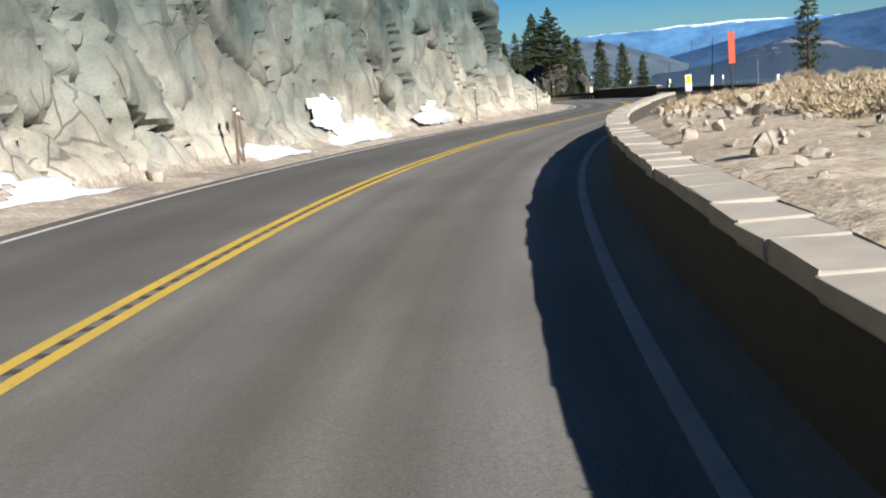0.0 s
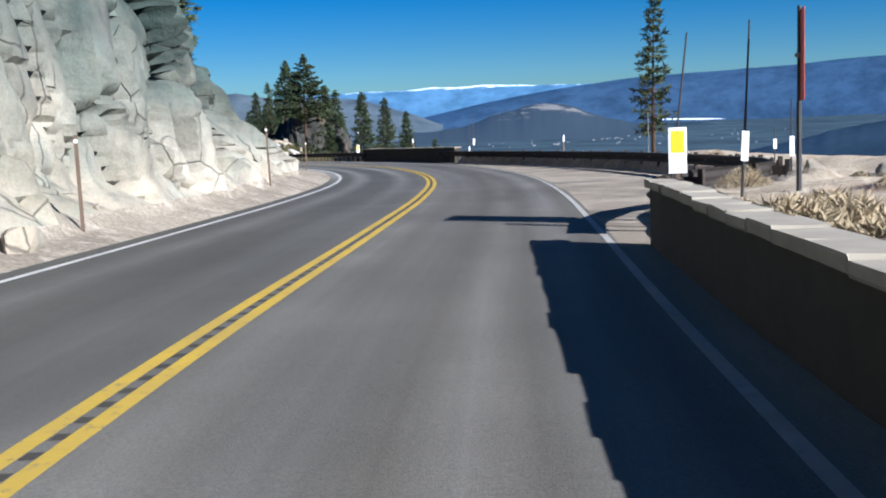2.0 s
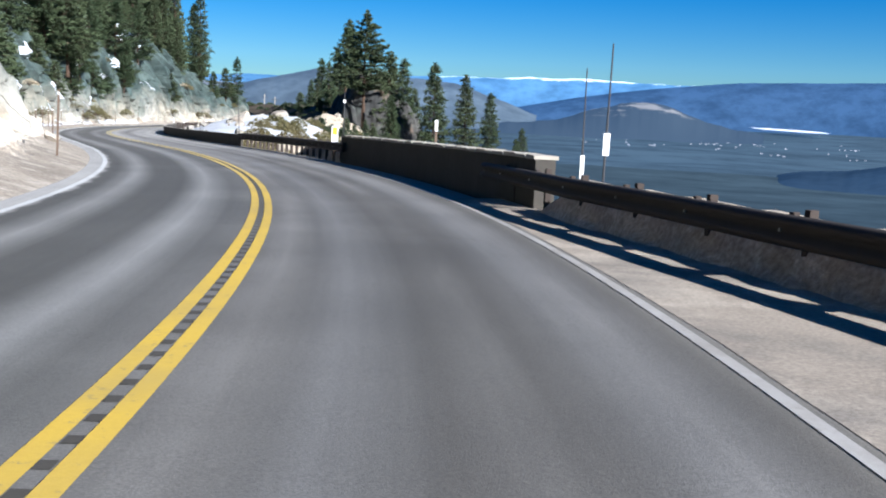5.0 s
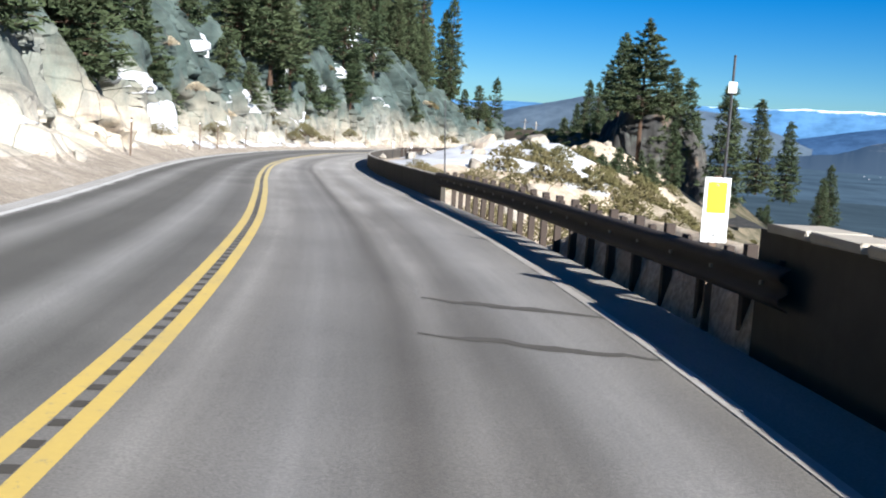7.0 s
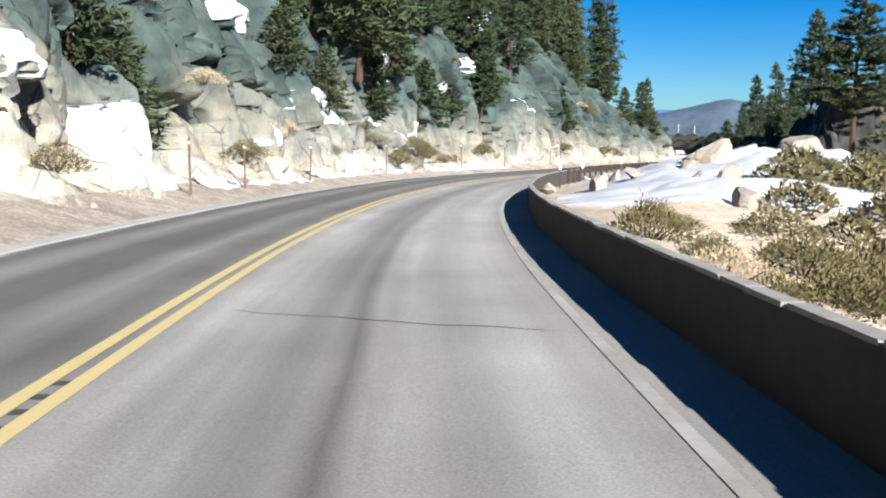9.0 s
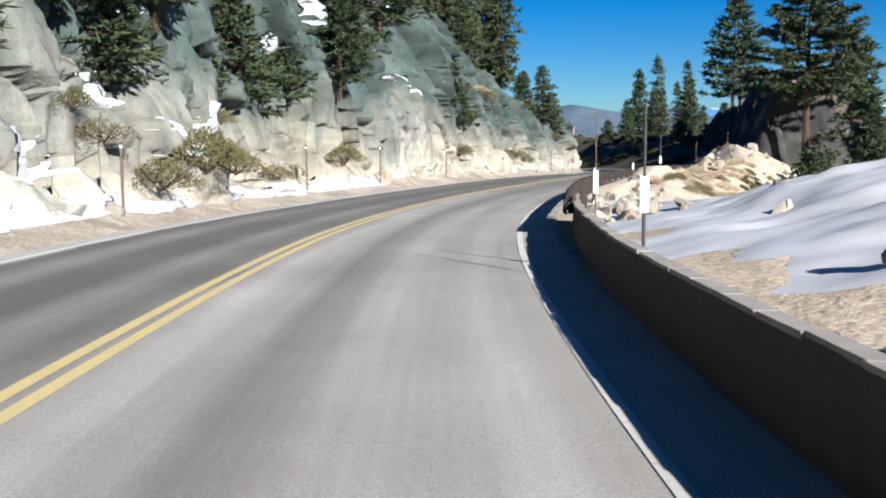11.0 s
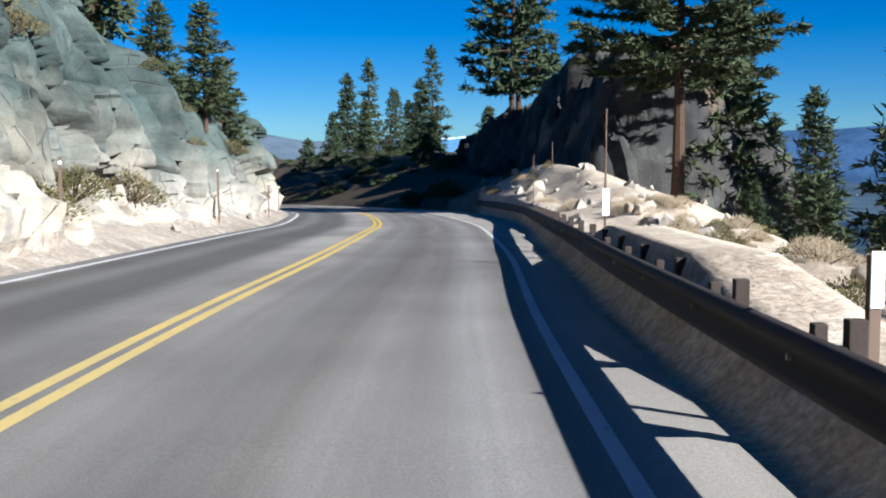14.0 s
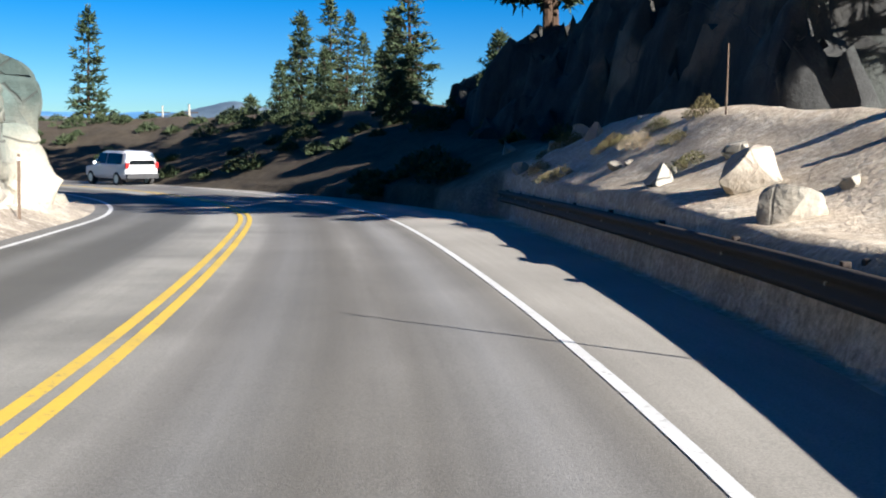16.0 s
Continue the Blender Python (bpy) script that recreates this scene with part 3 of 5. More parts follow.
def _right():
    s = np.arange(-24, S_END - 1, 0.6)
    u = np.concatenate([np.arange(4.1, 8, 0.2), np.arange(8, 14, 0.45), np.arange(14, 30, 1.2), np.arange(30, 91, 6.0)])
    S, U = np.meshgrid(s, u, indexing="ij")
    H = right_h(S, U)
    turn = (S > 43) & (S < 93) & (U < np.vectorize(rail_one)(S) + np.where(S < 49, 0.25, 0.8))
    H = np.where(turn, -0.05, H)
    H = np.where((S > 196) & (S <= 263) & (U < rail_three(S) + 0.12), -0.05, H)
    H = np.where((S > 263) & (S < 284) & (U < np.vectorize(right_edge)(S) + 0.25), -0.05, H)
    H = np.where((S > 196) & (S < 264) & (U > rail_three(S) + 0.14), np.maximum(H, np.interp(S, [196, 199, 207, 213, 216, 222, 225, 238, 243, 246, 258, 264], [0, .28, .3, .34, .74, .74, .42, .42, .66, .78, .74, 0]) * np.clip((U - rail_three(S) - 0.12) / 0.2, 0, 1) - 3 * np.clip(U - rail_three(S) - 1.2, 0, 9)), H)
    # low berms of earth behind the rails, added to keep gaps below beams dark
    back = np.clip((U - rail_one(S) - 0.14) / 0.25, 0, 1) * np.clip((1.6 + rail_one(S) - U) / 0.6, 0, 1) * np.clip((S - 50) / 2, 0, 1) * np.clip((90.5 - S) / 1, 0, 1)
    H = H + np.interp(S, [50, 70, 76], [0.46, 0.5, 0.66]) * back
    back = np.clip((U - 4.6) / 0.12, 0, 1) * np.clip((5.7 - U) / 0.4, 0, 1) * np.clip((S - 107) / 1, 0, 1) * np.clip((118 - S) / 3, 0, 1)
    H = H + 0.88 * back
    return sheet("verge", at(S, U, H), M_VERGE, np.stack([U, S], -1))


tagged(_right(), "dry sandy mountain slope falling away beside the road", "slope", kind="structure")

# ---- cliff and hillside on the uphill side: distance left of the yellow line and height ----
L_KEYS = {
    # station: [(distance, height) ...] foot of bank, foot of rock, rock, rock, brow, hillside, hillside
    -24: [(3.9, 0), (5.2, .25), (6.3, 1.2), (6.7, 5), (7.1, 12), (9.0, 18), (16, 21), (45, 30)],
    10: [(3.9, 0), (5.0, .2), (5.8, 1.0), (6.1, 5), (6.4, 12), (8, 18), (16, 21), (45, 30)],
    40: [(3.9, 0), (4.6, .15), (5.2, .9), (5.5, 4.5), (5.8, 10), (7.2, 15), (16, 20), (45, 30)],
    54: [(3.9, 0), (4.6, .2), (5.3, .9), (5.7, 3.5), (6.0, 8), (7.2, 13), (16, 19), (45, 30)],
    62: [(3.9, 0), (4.7, .3), (6.0, .9), (7.6, 2.4), (9.5, 5), (12, 9), (18, 15), (45, 30)],
    80: [(3.9, 0), (5.2, .3), (7.5, 1.0), (9.5, 2.6), (11.5, 6), (15, 10), (22, 16), (45, 32)],
    105: [(3.9, 0), (5.2, .35), (7.2, 1.1), (8.6, 2.8), (10, 6.0), (13, 9), (20, 15), (45, 34)],
    125: [(3.9, 0), (5.0, .3), (6.8, 1.0), (7.8, 3.2), (9.4, 7), (12, 11), (18, 16), (45, 36)],
    150: [(3.9, 0), (5.0, .3), (6.6, 1.0), (7.6, 3.5), (9.2, 7), (12, 11), (18, 16), (45, 36)],
    175: [(3.9, 0), (4.8, .25), (6.2, 1.0), (7.0, 3.5), (8.4, 7), (11, 11), (17, 16), (45, 36)],
    200: [(3.9, 0), (4.6, .2), (5.6, 1.0), (6.3, 4), (7.6, 8), (10.5, 12), (16, 17), (45, 36)],
    222: [(3.9, 0), (4.5, .2), (5.6, 1.0), (6.6, 3.5), (8.4, 7), (11.5, 11), (17, 15), (45, 32)],
    240: [(3.9, 0), (4.5, .2), (5.7, .9), (6.8, 2.8), (8.2, 5.4), (11, 8), (17, 10), (45, 20)],
    254: [(3.9, 0), (4.5, .2), (5.3, .8), (6.0, 2.6), (6.9, 4.6), (10, 6), (17, 6.5), (45, 8)],
    262: [(3.9, 0), (4.4, .2), (5.0, 1.0), (5.5, 2.8), (6.3, 4.4), (9.0, 5.4), (17, 4.0), (45, 2)],
    268: [(3.9, 0), (4.6, .1), (5.6, .3), (7.0, .6), (9, .8), (12, .6), (18, -1), (45, -8)],
    276: [(3.9, 0), (4.6, -.1), (5.6, -.4), (7.0, -.9), (9, -1.6), (12, -2.6), (18, -5), (40, -16)],
    400: [(3.9, 0), (4.6, -.1), (5.6, -.4), (7.0, -.9), (9, -1.6), (12, -2.6), (18, -5), (30, -12)],
}
L_W = np.array([0.0, 0.05, 0.13, 0.3, 0.5, 0.68, 0.82, 1.0])


def left_at(s, w):
    """Distance left of the line and height on the hillside's profile, w from 0 at the road to 1."""
    ks = sorted(L_KEYS)
    D = {k: [p[0] for p in L_KEYS[k]] for k in ks}
    H = {k: [p[1] for p in L_KEYS[k]] for k in ks}
    return table(D, L_W, s, w), table(H, L_W, s, w)


def left_rock(s, w):
    """The same with the fractured face of the rock."""
    d, h = left_at(s, w)
    face = np.clip((w - 0.05) / 0.06, 0, 1) * np.clip((1.0 - w) / 0.35, 0, 1)
    wx = s + 0.35 * fbm(s * 0.3, h * 0.3, 0, 21)
    hy = h + 0.3 * fbm(s * 0.3, h * 0.3, 0, 22)
    p1, e1 = blocks(wx / 2.1, hy / 4.6 + 0.2 * wx / 2.1, 31)
    p2, e2 = blocks(wx / 1.25 + 7, hy / 2.6 + 0.1 * wx, 33)
    p3, e3 = blocks(wx / 0.55 + 3, hy / 0.8, 35)
    # massive columns on the first cut, more broken rock past it
    broken = np.clip((s - 52) / 12, 0, 1) * 0.5 + 0.5
    broken = np.clip(broken + 0.9 * fbm(s * 0.15, h * 0.2, 0, 45), 0.05, 1)
    bold = 0.9 + 0.8 * np.clip((s - 50) / 10, 0, 1)
    out = bold * (p1 - 0.5) + broken * (0.85 * (p2 - 0.5) + 0.16 * (p3 - 0.5))
    out -= 1.2 * np.exp(-e1 / 0.045) + broken * (0.35 * np.exp(-e2 / 0.05) + 0.06 * np.exp(-e3 / 0.08))
    # tall smooth columns with narrow joints on the first cut
    vx = s + 0.3 * fbm(s * 0.4, h * 0.12, 0, 23)
    vy = h + 0.4 * fbm(s * 0.2, h * 0.3, 0, 24)
    q1, g1 = blocks(vx / 2.7, vy / 6.0 + 0.35 * vx / 2.7, 37)
    q2, g2 = blocks(vx / 1.5 + 7, vy / 2.6 + 0.2 * vx, 39)
    slab = 1.0 * (q1 - 0.5) + 0.3 * (q2 - 0.5) - 0.55 * np.exp(-g1 / 0.03) - 0.14 * np.exp(-g2 / 0.035)
    first = 0.55 * np.clip((56 - s) / 6, 0, 1)
    out = out * (1 - first) + slab * first
    out += 0.5 * fbm(s * 0.12, h * 0.15, 0, 41)
    soft = np.clip((w - 0.02) / 0.08, 0, 1)
    d = d - face * out
    h = h + face * (bold - 0.9) * 0.4 * (p1 - 0.5) + soft * 0.18 * fbm(s * 0.7, d * 0.7, 0, 43)
    return d, h


def _left():
    s = np.concatenate([np.arange(-24, 266, 0.14), np.arange(266, S_END - 1, 0.5)])
    w = np.concatenate([np.linspace(0, 0.13, 14), np.linspace(0.13, 0.7, 96)[1:], np.linspace(0.7, 1.0, 16)[1:]])
    S, Wv = np.meshgrid(s, w, indexing="ij")
    d, h = left_rock(S, Wv)
    k = int(np.searchsorted(w, 0.07))
    bank = sheet("bank", at(S, -d, h)[:, :k + 1][:, ::-1], M_SOIL)
    face = sheet("cliff", at(S, -d, h)[:, k:][:, ::-1], M_ROCK, np.stack([S, Wv], -1)[:, k:][:, ::-1])
    return bank, face


_bank, _cliff = _left()
tagged(_bank, "sandy bank along the foot of the rock", "bank", kind="structure")
tagged(crisp(_cliff), "tall fractured pale granite road cut", "cliff", kind="structure")


def rumble():
    V, F = [], []
    for k in range(400):
        q = 2.0 + 0.34 * k
        a = at(np.array([q, q, q + 0.12, q + 0.12]), np.array([-0.04, 0.04, 0.04, -0.04]) + 0.006 * math.sin(k * 1.7), 0.004)
        i = len(V)
        V += list(a)
        F.append((i, i + 1, i + 2, i + 3))
    return tagged(new("rumble_strip", solid("rumble_strip", V, F, M_GROOVE)), "dark rumble strip grooves between the yellow lines", "rumble strip", kind="stuff")


rumble()


def crack(s0, u0, s1, u1, width, mat=None):
    """A wandering crack in the asphalt."""
    n = 24
    k = np.linspace(0, 1, n)
    s, u = s0 + (s1 - s0) * k, u0 + (u1 - u0) * k
    off = 0.10 * fbm(k * 6, s0, 0, 47)
    half = width * (0.35 + 0.65 * np.sin(k * math.pi)) * (1 + 0.5 * fbm(k * 14, s0, 0, 48)) / 2
    g = np.stack([at(s + off - half, u, 0.0035), at(s + off + half, u, 0.0035)], 1)
    ob = sheet("road_crack", g, mat or M_CRACK)
    return tagged(ob, "dark crack across the worn asphalt", "crack", kind="structure")


for c in ((93.03, .84, 91.7, 1.9, .03), (175.8, 1.86, 173.4, 3.46, .035), (158.6, 1.29, 158.1, 1.56, .03), (86.4, 1.89, 85.7, 2.8, .028), (109.0, 1.8, 108.4, 3.5, .16), (110.6, 1.95, 110.0, 3.45, .2), (22.3, .6, 21.5, 3.0, .02), (66.0, -3.2, 66.6, -.4, .025), (140.5, .5, 139.6, 3.2, .03), (204.0, .3, 203.2, 3.2, .025)):
    crack(*c)

# ---- far ground, lake and mountains ----
def _far(r, drop):
    a = np.linspace(0, 2 * math.pi, 181)
    Rr, A = np.meshgrid(r, a, indexing="ij")
    x, y = 20 + Rr * np.sin(A), 150 + Rr * np.cos(A)
    z = -46 - 10 * np.clip(Rr / 1500, 0, 1) + np.clip(Rr / 700, 0, 1) * 9 * fbm(x / 420, y / 420, 0, 51, 5)
    # the mountain that the road is cut into
    uphill = np.clip((-x - 60) / 260, 0, 1) * np.clip((330 - y) / 120, 0, 1)
    return np.stack([x, y, z + uphill * 150 - drop], -1)[:, ::-1]


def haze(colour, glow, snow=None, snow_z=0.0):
    # distance haze painted in: bluish base colour plus a faint glow
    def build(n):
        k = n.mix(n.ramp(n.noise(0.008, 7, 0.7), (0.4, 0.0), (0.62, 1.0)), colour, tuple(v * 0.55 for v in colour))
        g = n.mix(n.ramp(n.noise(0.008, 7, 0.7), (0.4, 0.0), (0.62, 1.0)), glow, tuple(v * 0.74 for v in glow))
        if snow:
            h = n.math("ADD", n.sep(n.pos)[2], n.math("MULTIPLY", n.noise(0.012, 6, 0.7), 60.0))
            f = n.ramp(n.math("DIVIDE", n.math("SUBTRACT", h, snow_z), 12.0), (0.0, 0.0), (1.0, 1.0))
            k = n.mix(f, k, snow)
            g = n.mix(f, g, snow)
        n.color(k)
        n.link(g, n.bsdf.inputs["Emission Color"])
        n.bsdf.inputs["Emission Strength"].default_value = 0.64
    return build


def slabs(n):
    """Forest with bare granite showing through; haze is painted in as a blue glow."""
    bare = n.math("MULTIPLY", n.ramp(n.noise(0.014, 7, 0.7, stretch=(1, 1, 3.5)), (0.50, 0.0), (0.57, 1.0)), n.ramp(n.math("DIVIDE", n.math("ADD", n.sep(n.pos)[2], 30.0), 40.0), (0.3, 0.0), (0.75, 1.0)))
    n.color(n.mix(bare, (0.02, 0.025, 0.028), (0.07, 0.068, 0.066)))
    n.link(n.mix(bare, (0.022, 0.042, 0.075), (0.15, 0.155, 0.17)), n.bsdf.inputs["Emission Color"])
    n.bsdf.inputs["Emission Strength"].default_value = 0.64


def ridge(name, az0, az1, dist, heights, mat, label, seed, rough=8.0, depth=500, foot=-70):
    """A far range between two bearings (degrees right of the first view): heights are a few crest heights along it."""
    a = np.radians(np.linspace(az0, az1, 220))
    x = np.linspace(0, 1, 220)
    crest = np.interp(x, np.linspace(0, 1, len(heights)), heights)
    crest = np.convolve(np.pad(crest, 10, mode="edge"), np.hanning(21) / np.hanning(21).sum(), "valid")
    crest = crest + rough * fbm(x * 14, 0, 0, seed, 6)
    k = np.linspace(0, 1, 26)
    d = dist + depth * (k[:, None] - 0.5) * 1.0 + 0 * a[None]
    prof = np.sin(np.clip(k * 1.25, 0, 1) * math.pi / 2)[:, None]
    X, Y = 10 + d * np.sin(a)[None], 100 + d * np.cos(a)[None]
    Z = foot + (crest[None] - foot) * prof * (1 + 0.0 * X) + (rough * 0.9) * (1 - prof) * fbm(X / 90, Y / 90, 0, seed + 3, 5)
    return tagged(sheet(name, np.stack([X, Y, Z], -1)[:, ::-1], mat), label, "mountains", kind="structure")


# the near valley ground takes a fainter painted haze glow
M_VALLEY = material("hazy_forested_valley", haze((0.035, 0.048, 0.05), (0.010, 0.021, 0.038)), 1.0, spec=0.0)
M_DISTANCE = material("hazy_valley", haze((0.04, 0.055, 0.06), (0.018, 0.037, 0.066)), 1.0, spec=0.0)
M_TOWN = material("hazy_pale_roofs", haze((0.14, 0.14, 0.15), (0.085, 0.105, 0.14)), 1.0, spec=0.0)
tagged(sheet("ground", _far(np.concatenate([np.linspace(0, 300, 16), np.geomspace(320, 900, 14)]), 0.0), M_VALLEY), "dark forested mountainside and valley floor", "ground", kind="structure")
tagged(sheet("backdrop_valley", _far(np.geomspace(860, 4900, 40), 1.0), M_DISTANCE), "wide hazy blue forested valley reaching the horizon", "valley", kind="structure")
M_FAR = material("hazy_far_range", haze((0.05, 0.08, 0.12), (0.05, 0.165, 0.335), (0.62, 0.72, 0.85), 141.0), 1.0, spec=0.0)
M_EAST = material("hazy_blue_range", haze((0.03, 0.05, 0.08), (0.014, 0.045, 0.112)), 1.0, spec=0.0)
# the spur's shade is put into its darker blue colours
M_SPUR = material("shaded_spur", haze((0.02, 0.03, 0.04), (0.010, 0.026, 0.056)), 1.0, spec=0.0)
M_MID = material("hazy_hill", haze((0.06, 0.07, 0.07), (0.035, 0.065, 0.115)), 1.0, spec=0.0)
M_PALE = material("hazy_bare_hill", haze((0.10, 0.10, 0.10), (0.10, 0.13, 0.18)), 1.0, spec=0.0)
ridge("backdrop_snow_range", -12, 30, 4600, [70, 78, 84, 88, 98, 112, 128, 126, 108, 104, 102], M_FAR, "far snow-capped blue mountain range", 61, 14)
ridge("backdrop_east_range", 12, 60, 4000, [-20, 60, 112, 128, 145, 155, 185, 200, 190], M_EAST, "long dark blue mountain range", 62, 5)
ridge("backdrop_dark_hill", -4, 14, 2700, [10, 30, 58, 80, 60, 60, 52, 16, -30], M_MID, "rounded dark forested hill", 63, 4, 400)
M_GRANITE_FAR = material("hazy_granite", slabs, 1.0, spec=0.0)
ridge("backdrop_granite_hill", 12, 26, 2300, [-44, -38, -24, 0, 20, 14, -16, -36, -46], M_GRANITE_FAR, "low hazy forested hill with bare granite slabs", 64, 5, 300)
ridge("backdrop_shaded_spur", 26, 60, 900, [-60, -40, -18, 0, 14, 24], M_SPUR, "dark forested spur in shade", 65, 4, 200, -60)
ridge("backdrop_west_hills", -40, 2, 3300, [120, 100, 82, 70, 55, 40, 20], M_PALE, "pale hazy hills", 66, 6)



def far_town():
    rnd = random.Random(31)
    V, F = [], []
    for k in range(80):
        a, d = radians(rnd.choice((17, 20.5, 24, 27, 31)) + rnd.gauss(0, 1.1)), rnd.uniform(1500, 2200)
        if rnd.random() < .3:
            a = radians(rnd.uniform(-6, 4))
        x, y = 20 + d * math.sin(a), 150 + d * math.cos(a)
        z = -46 - 10 * min(1, d / 1500) + 9 * float(fbm(x / 420, y / 420, 0, 51, 5))
        w, h = rnd.uniform(0.8, 2.6), rnd.uniform(0.4, 1.0)
        i = len(V)
        V += [(x - w, y, z - 4), (x + w, y, z - 4), (x + w, y, z + h), (x - w, y, z + h), (x - w * .8, y + w, z + h * 1.3), (x + w * .8, y + w, z + h * 1.3)]
        F += [(i, i + 1, i + 2, i + 3), (i + 3, i + 2, i + 5, i + 4)]
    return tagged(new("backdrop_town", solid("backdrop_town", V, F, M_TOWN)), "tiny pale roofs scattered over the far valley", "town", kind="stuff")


far_town()


def far_snowfield():
    """A flat white meadow on the valley floor."""
    V = []
    for d, a0, a1 in ((3000, 28.2, 29.4), (3150, 27.0, 29.2), (3300, 26.2, 28.6), (3450, 25.6, 27.6), (3600, 25.2, 26.4)):
        for k in range(7):
            a = radians(a0 + (a1 - a0) * k / 6 + 0.12 * math.sin(d * 0.7 + k))
            V.append((20 + d * math.sin(a), 150 + d * math.cos(a), -44))
    F = [(7 * r + k, 7 * r + k + 1, 7 * r + k + 8, 7 * r + k + 7) for r in range(4) for k in range(6)]
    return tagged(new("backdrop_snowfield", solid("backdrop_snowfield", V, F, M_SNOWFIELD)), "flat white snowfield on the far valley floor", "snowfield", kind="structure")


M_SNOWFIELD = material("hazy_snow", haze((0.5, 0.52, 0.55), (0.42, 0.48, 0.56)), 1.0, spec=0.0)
far_snowfield()

# ---- stone walls ----
def stone_mesh(seed, lx, ly, lz, rough=0.016, mat=M_COPING, edge=0.012):
    rnd = random.Random(seed)
    bm = bmesh.new()
    vs = box(bm, (-lx / 2, -ly / 2, 0), (lx / 2, ly / 2, lz), edge)
    for v in bm.verts:
        v.co += Vector([rnd.uniform(-rough, rough) for _ in range(3)])
    me = bpy.data.meshes.new("stone")
    bm.to_mesh(me)
    bm.free()
    me.materials.append(mat)
    return me


COPING = [stone_mesh(k, 0.672, 0.54, 0.095, 0.011) for k in range(5)]
CAPS = [stone_mesh(20 + k, 0.672, 0.54, 0.095, 0.007, M_CAP) for k in range(5)]


def stone_wall(s0, s1, u0, height, label, u1=None, deep=0.36, lid=1.0, over=0.08, stones=None):
    """A low wall along the road, its inner face at u, with a row of rough coping stones."""
    w = thing("stone_wall", Matrix(), label, "wall", "walls along the road")
    along = u0 if callable(u0) else (lambda q: u0 + ((u1 if u1 is not None else u0) - u0) * (q - s0) / (s1 - s0))
    s = np.arange(s0, s1 + 0.01, 0.5)
    tall = height if callable(height) else (lambda q: height + 0 * q)
    S = np.repeat(s[:, None], 4, 1)
    U = along(S) + np.array([0, 0, deep, deep])[None] + 0.02 * fbm(S * 1.5, 0, 0, 71)
    Z = np.stack([0 * s - 0.5, tall(s) - 0.07 * lid, tall(s) - 0.07 * lid, 0 * s - 1.2], 1)
    g = at(S, U, Z)
    k = np.arange(g.shape[0] * 4).reshape(-1, 4)
    faces = [(k[i, j], k[i, j + 1], k[i + 1, j + 1], k[i + 1, j]) for i in range(len(s) - 1) for j in range(3)]
    faces += [(k[0, 3], k[0, 2], k[0, 1], k[0, 0]), (k[-1, 0], k[-1, 1], k[-1, 2], k[-1, 3])]
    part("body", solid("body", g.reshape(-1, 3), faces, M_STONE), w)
    rnd = random.Random(int(s0 * 7))
    q = s0 + 0.3
    while q < s1 - 0.2:
        k = rnd.uniform(0.8, 1.2)
        m = place(q + 0.33 * (k - 1), along(q) + deep / 2 + rnd.uniform(-.015, .015), float(tall(q)) - 0.095 * lid + rnd.uniform(-.007, .007), 90 + rnd.uniform(-1, 1)) @ Matrix.Rotation(-math.atan(float(at(q + .5)[2] - at(q - .5)[2])), 4, "Y") @ Matrix.Diagonal((k, (deep + over) / 0.54, lid * rnd.uniform(0.93, 1.07), 1))
        part("stone", (stones or COPING)[rnd.randrange(5)], w, m=m)
        q += 0.67 * k
    return w


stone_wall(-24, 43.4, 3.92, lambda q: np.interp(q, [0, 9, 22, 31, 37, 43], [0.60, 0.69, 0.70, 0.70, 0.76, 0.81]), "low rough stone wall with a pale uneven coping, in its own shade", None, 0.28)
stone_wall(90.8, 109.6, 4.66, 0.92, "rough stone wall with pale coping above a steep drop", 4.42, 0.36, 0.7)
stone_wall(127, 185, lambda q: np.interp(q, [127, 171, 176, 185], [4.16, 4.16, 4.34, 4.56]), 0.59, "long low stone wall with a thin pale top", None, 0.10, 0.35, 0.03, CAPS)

# ---- guard rails ----
BEAM = [(0.0, 0.0), (-0.03, 0.02), (-0.075, 0.05), (-0.075, 0.09), (-0.01, 0.13), (-0.01, 0.18), (-0.075, 0.22), (-0.075, 0.26), (-0.03, 0.29), (0.0, 0.31)]


def _post(name, lo, hi, mat, bevel=0.008):
    bm = bmesh.new()
    box(bm, lo, hi, bevel)
    me = bpy.data.meshes.new(name)
    bm.to_mesh(me)
    bm.free()
    me.materials.append(mat)
    return me


RAIL_POST = _post("post", (-0.045, 0.26, -1.4), (0.045, 0.36, 0.835), M_TIMBER)
RAIL_BLOCK = _post("block", (-0.04, 0.01, 0.50), (0.04, 0.26, 0.70), M_TIMBER)
RAIL_SPACER = _post("spacer", (-0.04, 0.09, 0.70), (0.04, 0.16, 0.815), M_TIMBER)
RAIL_BOLT = _post("bolt", (-0.015, -0.03, 0.63), (0.015, 0.03, 0.66), M_STEEL, 0.0)


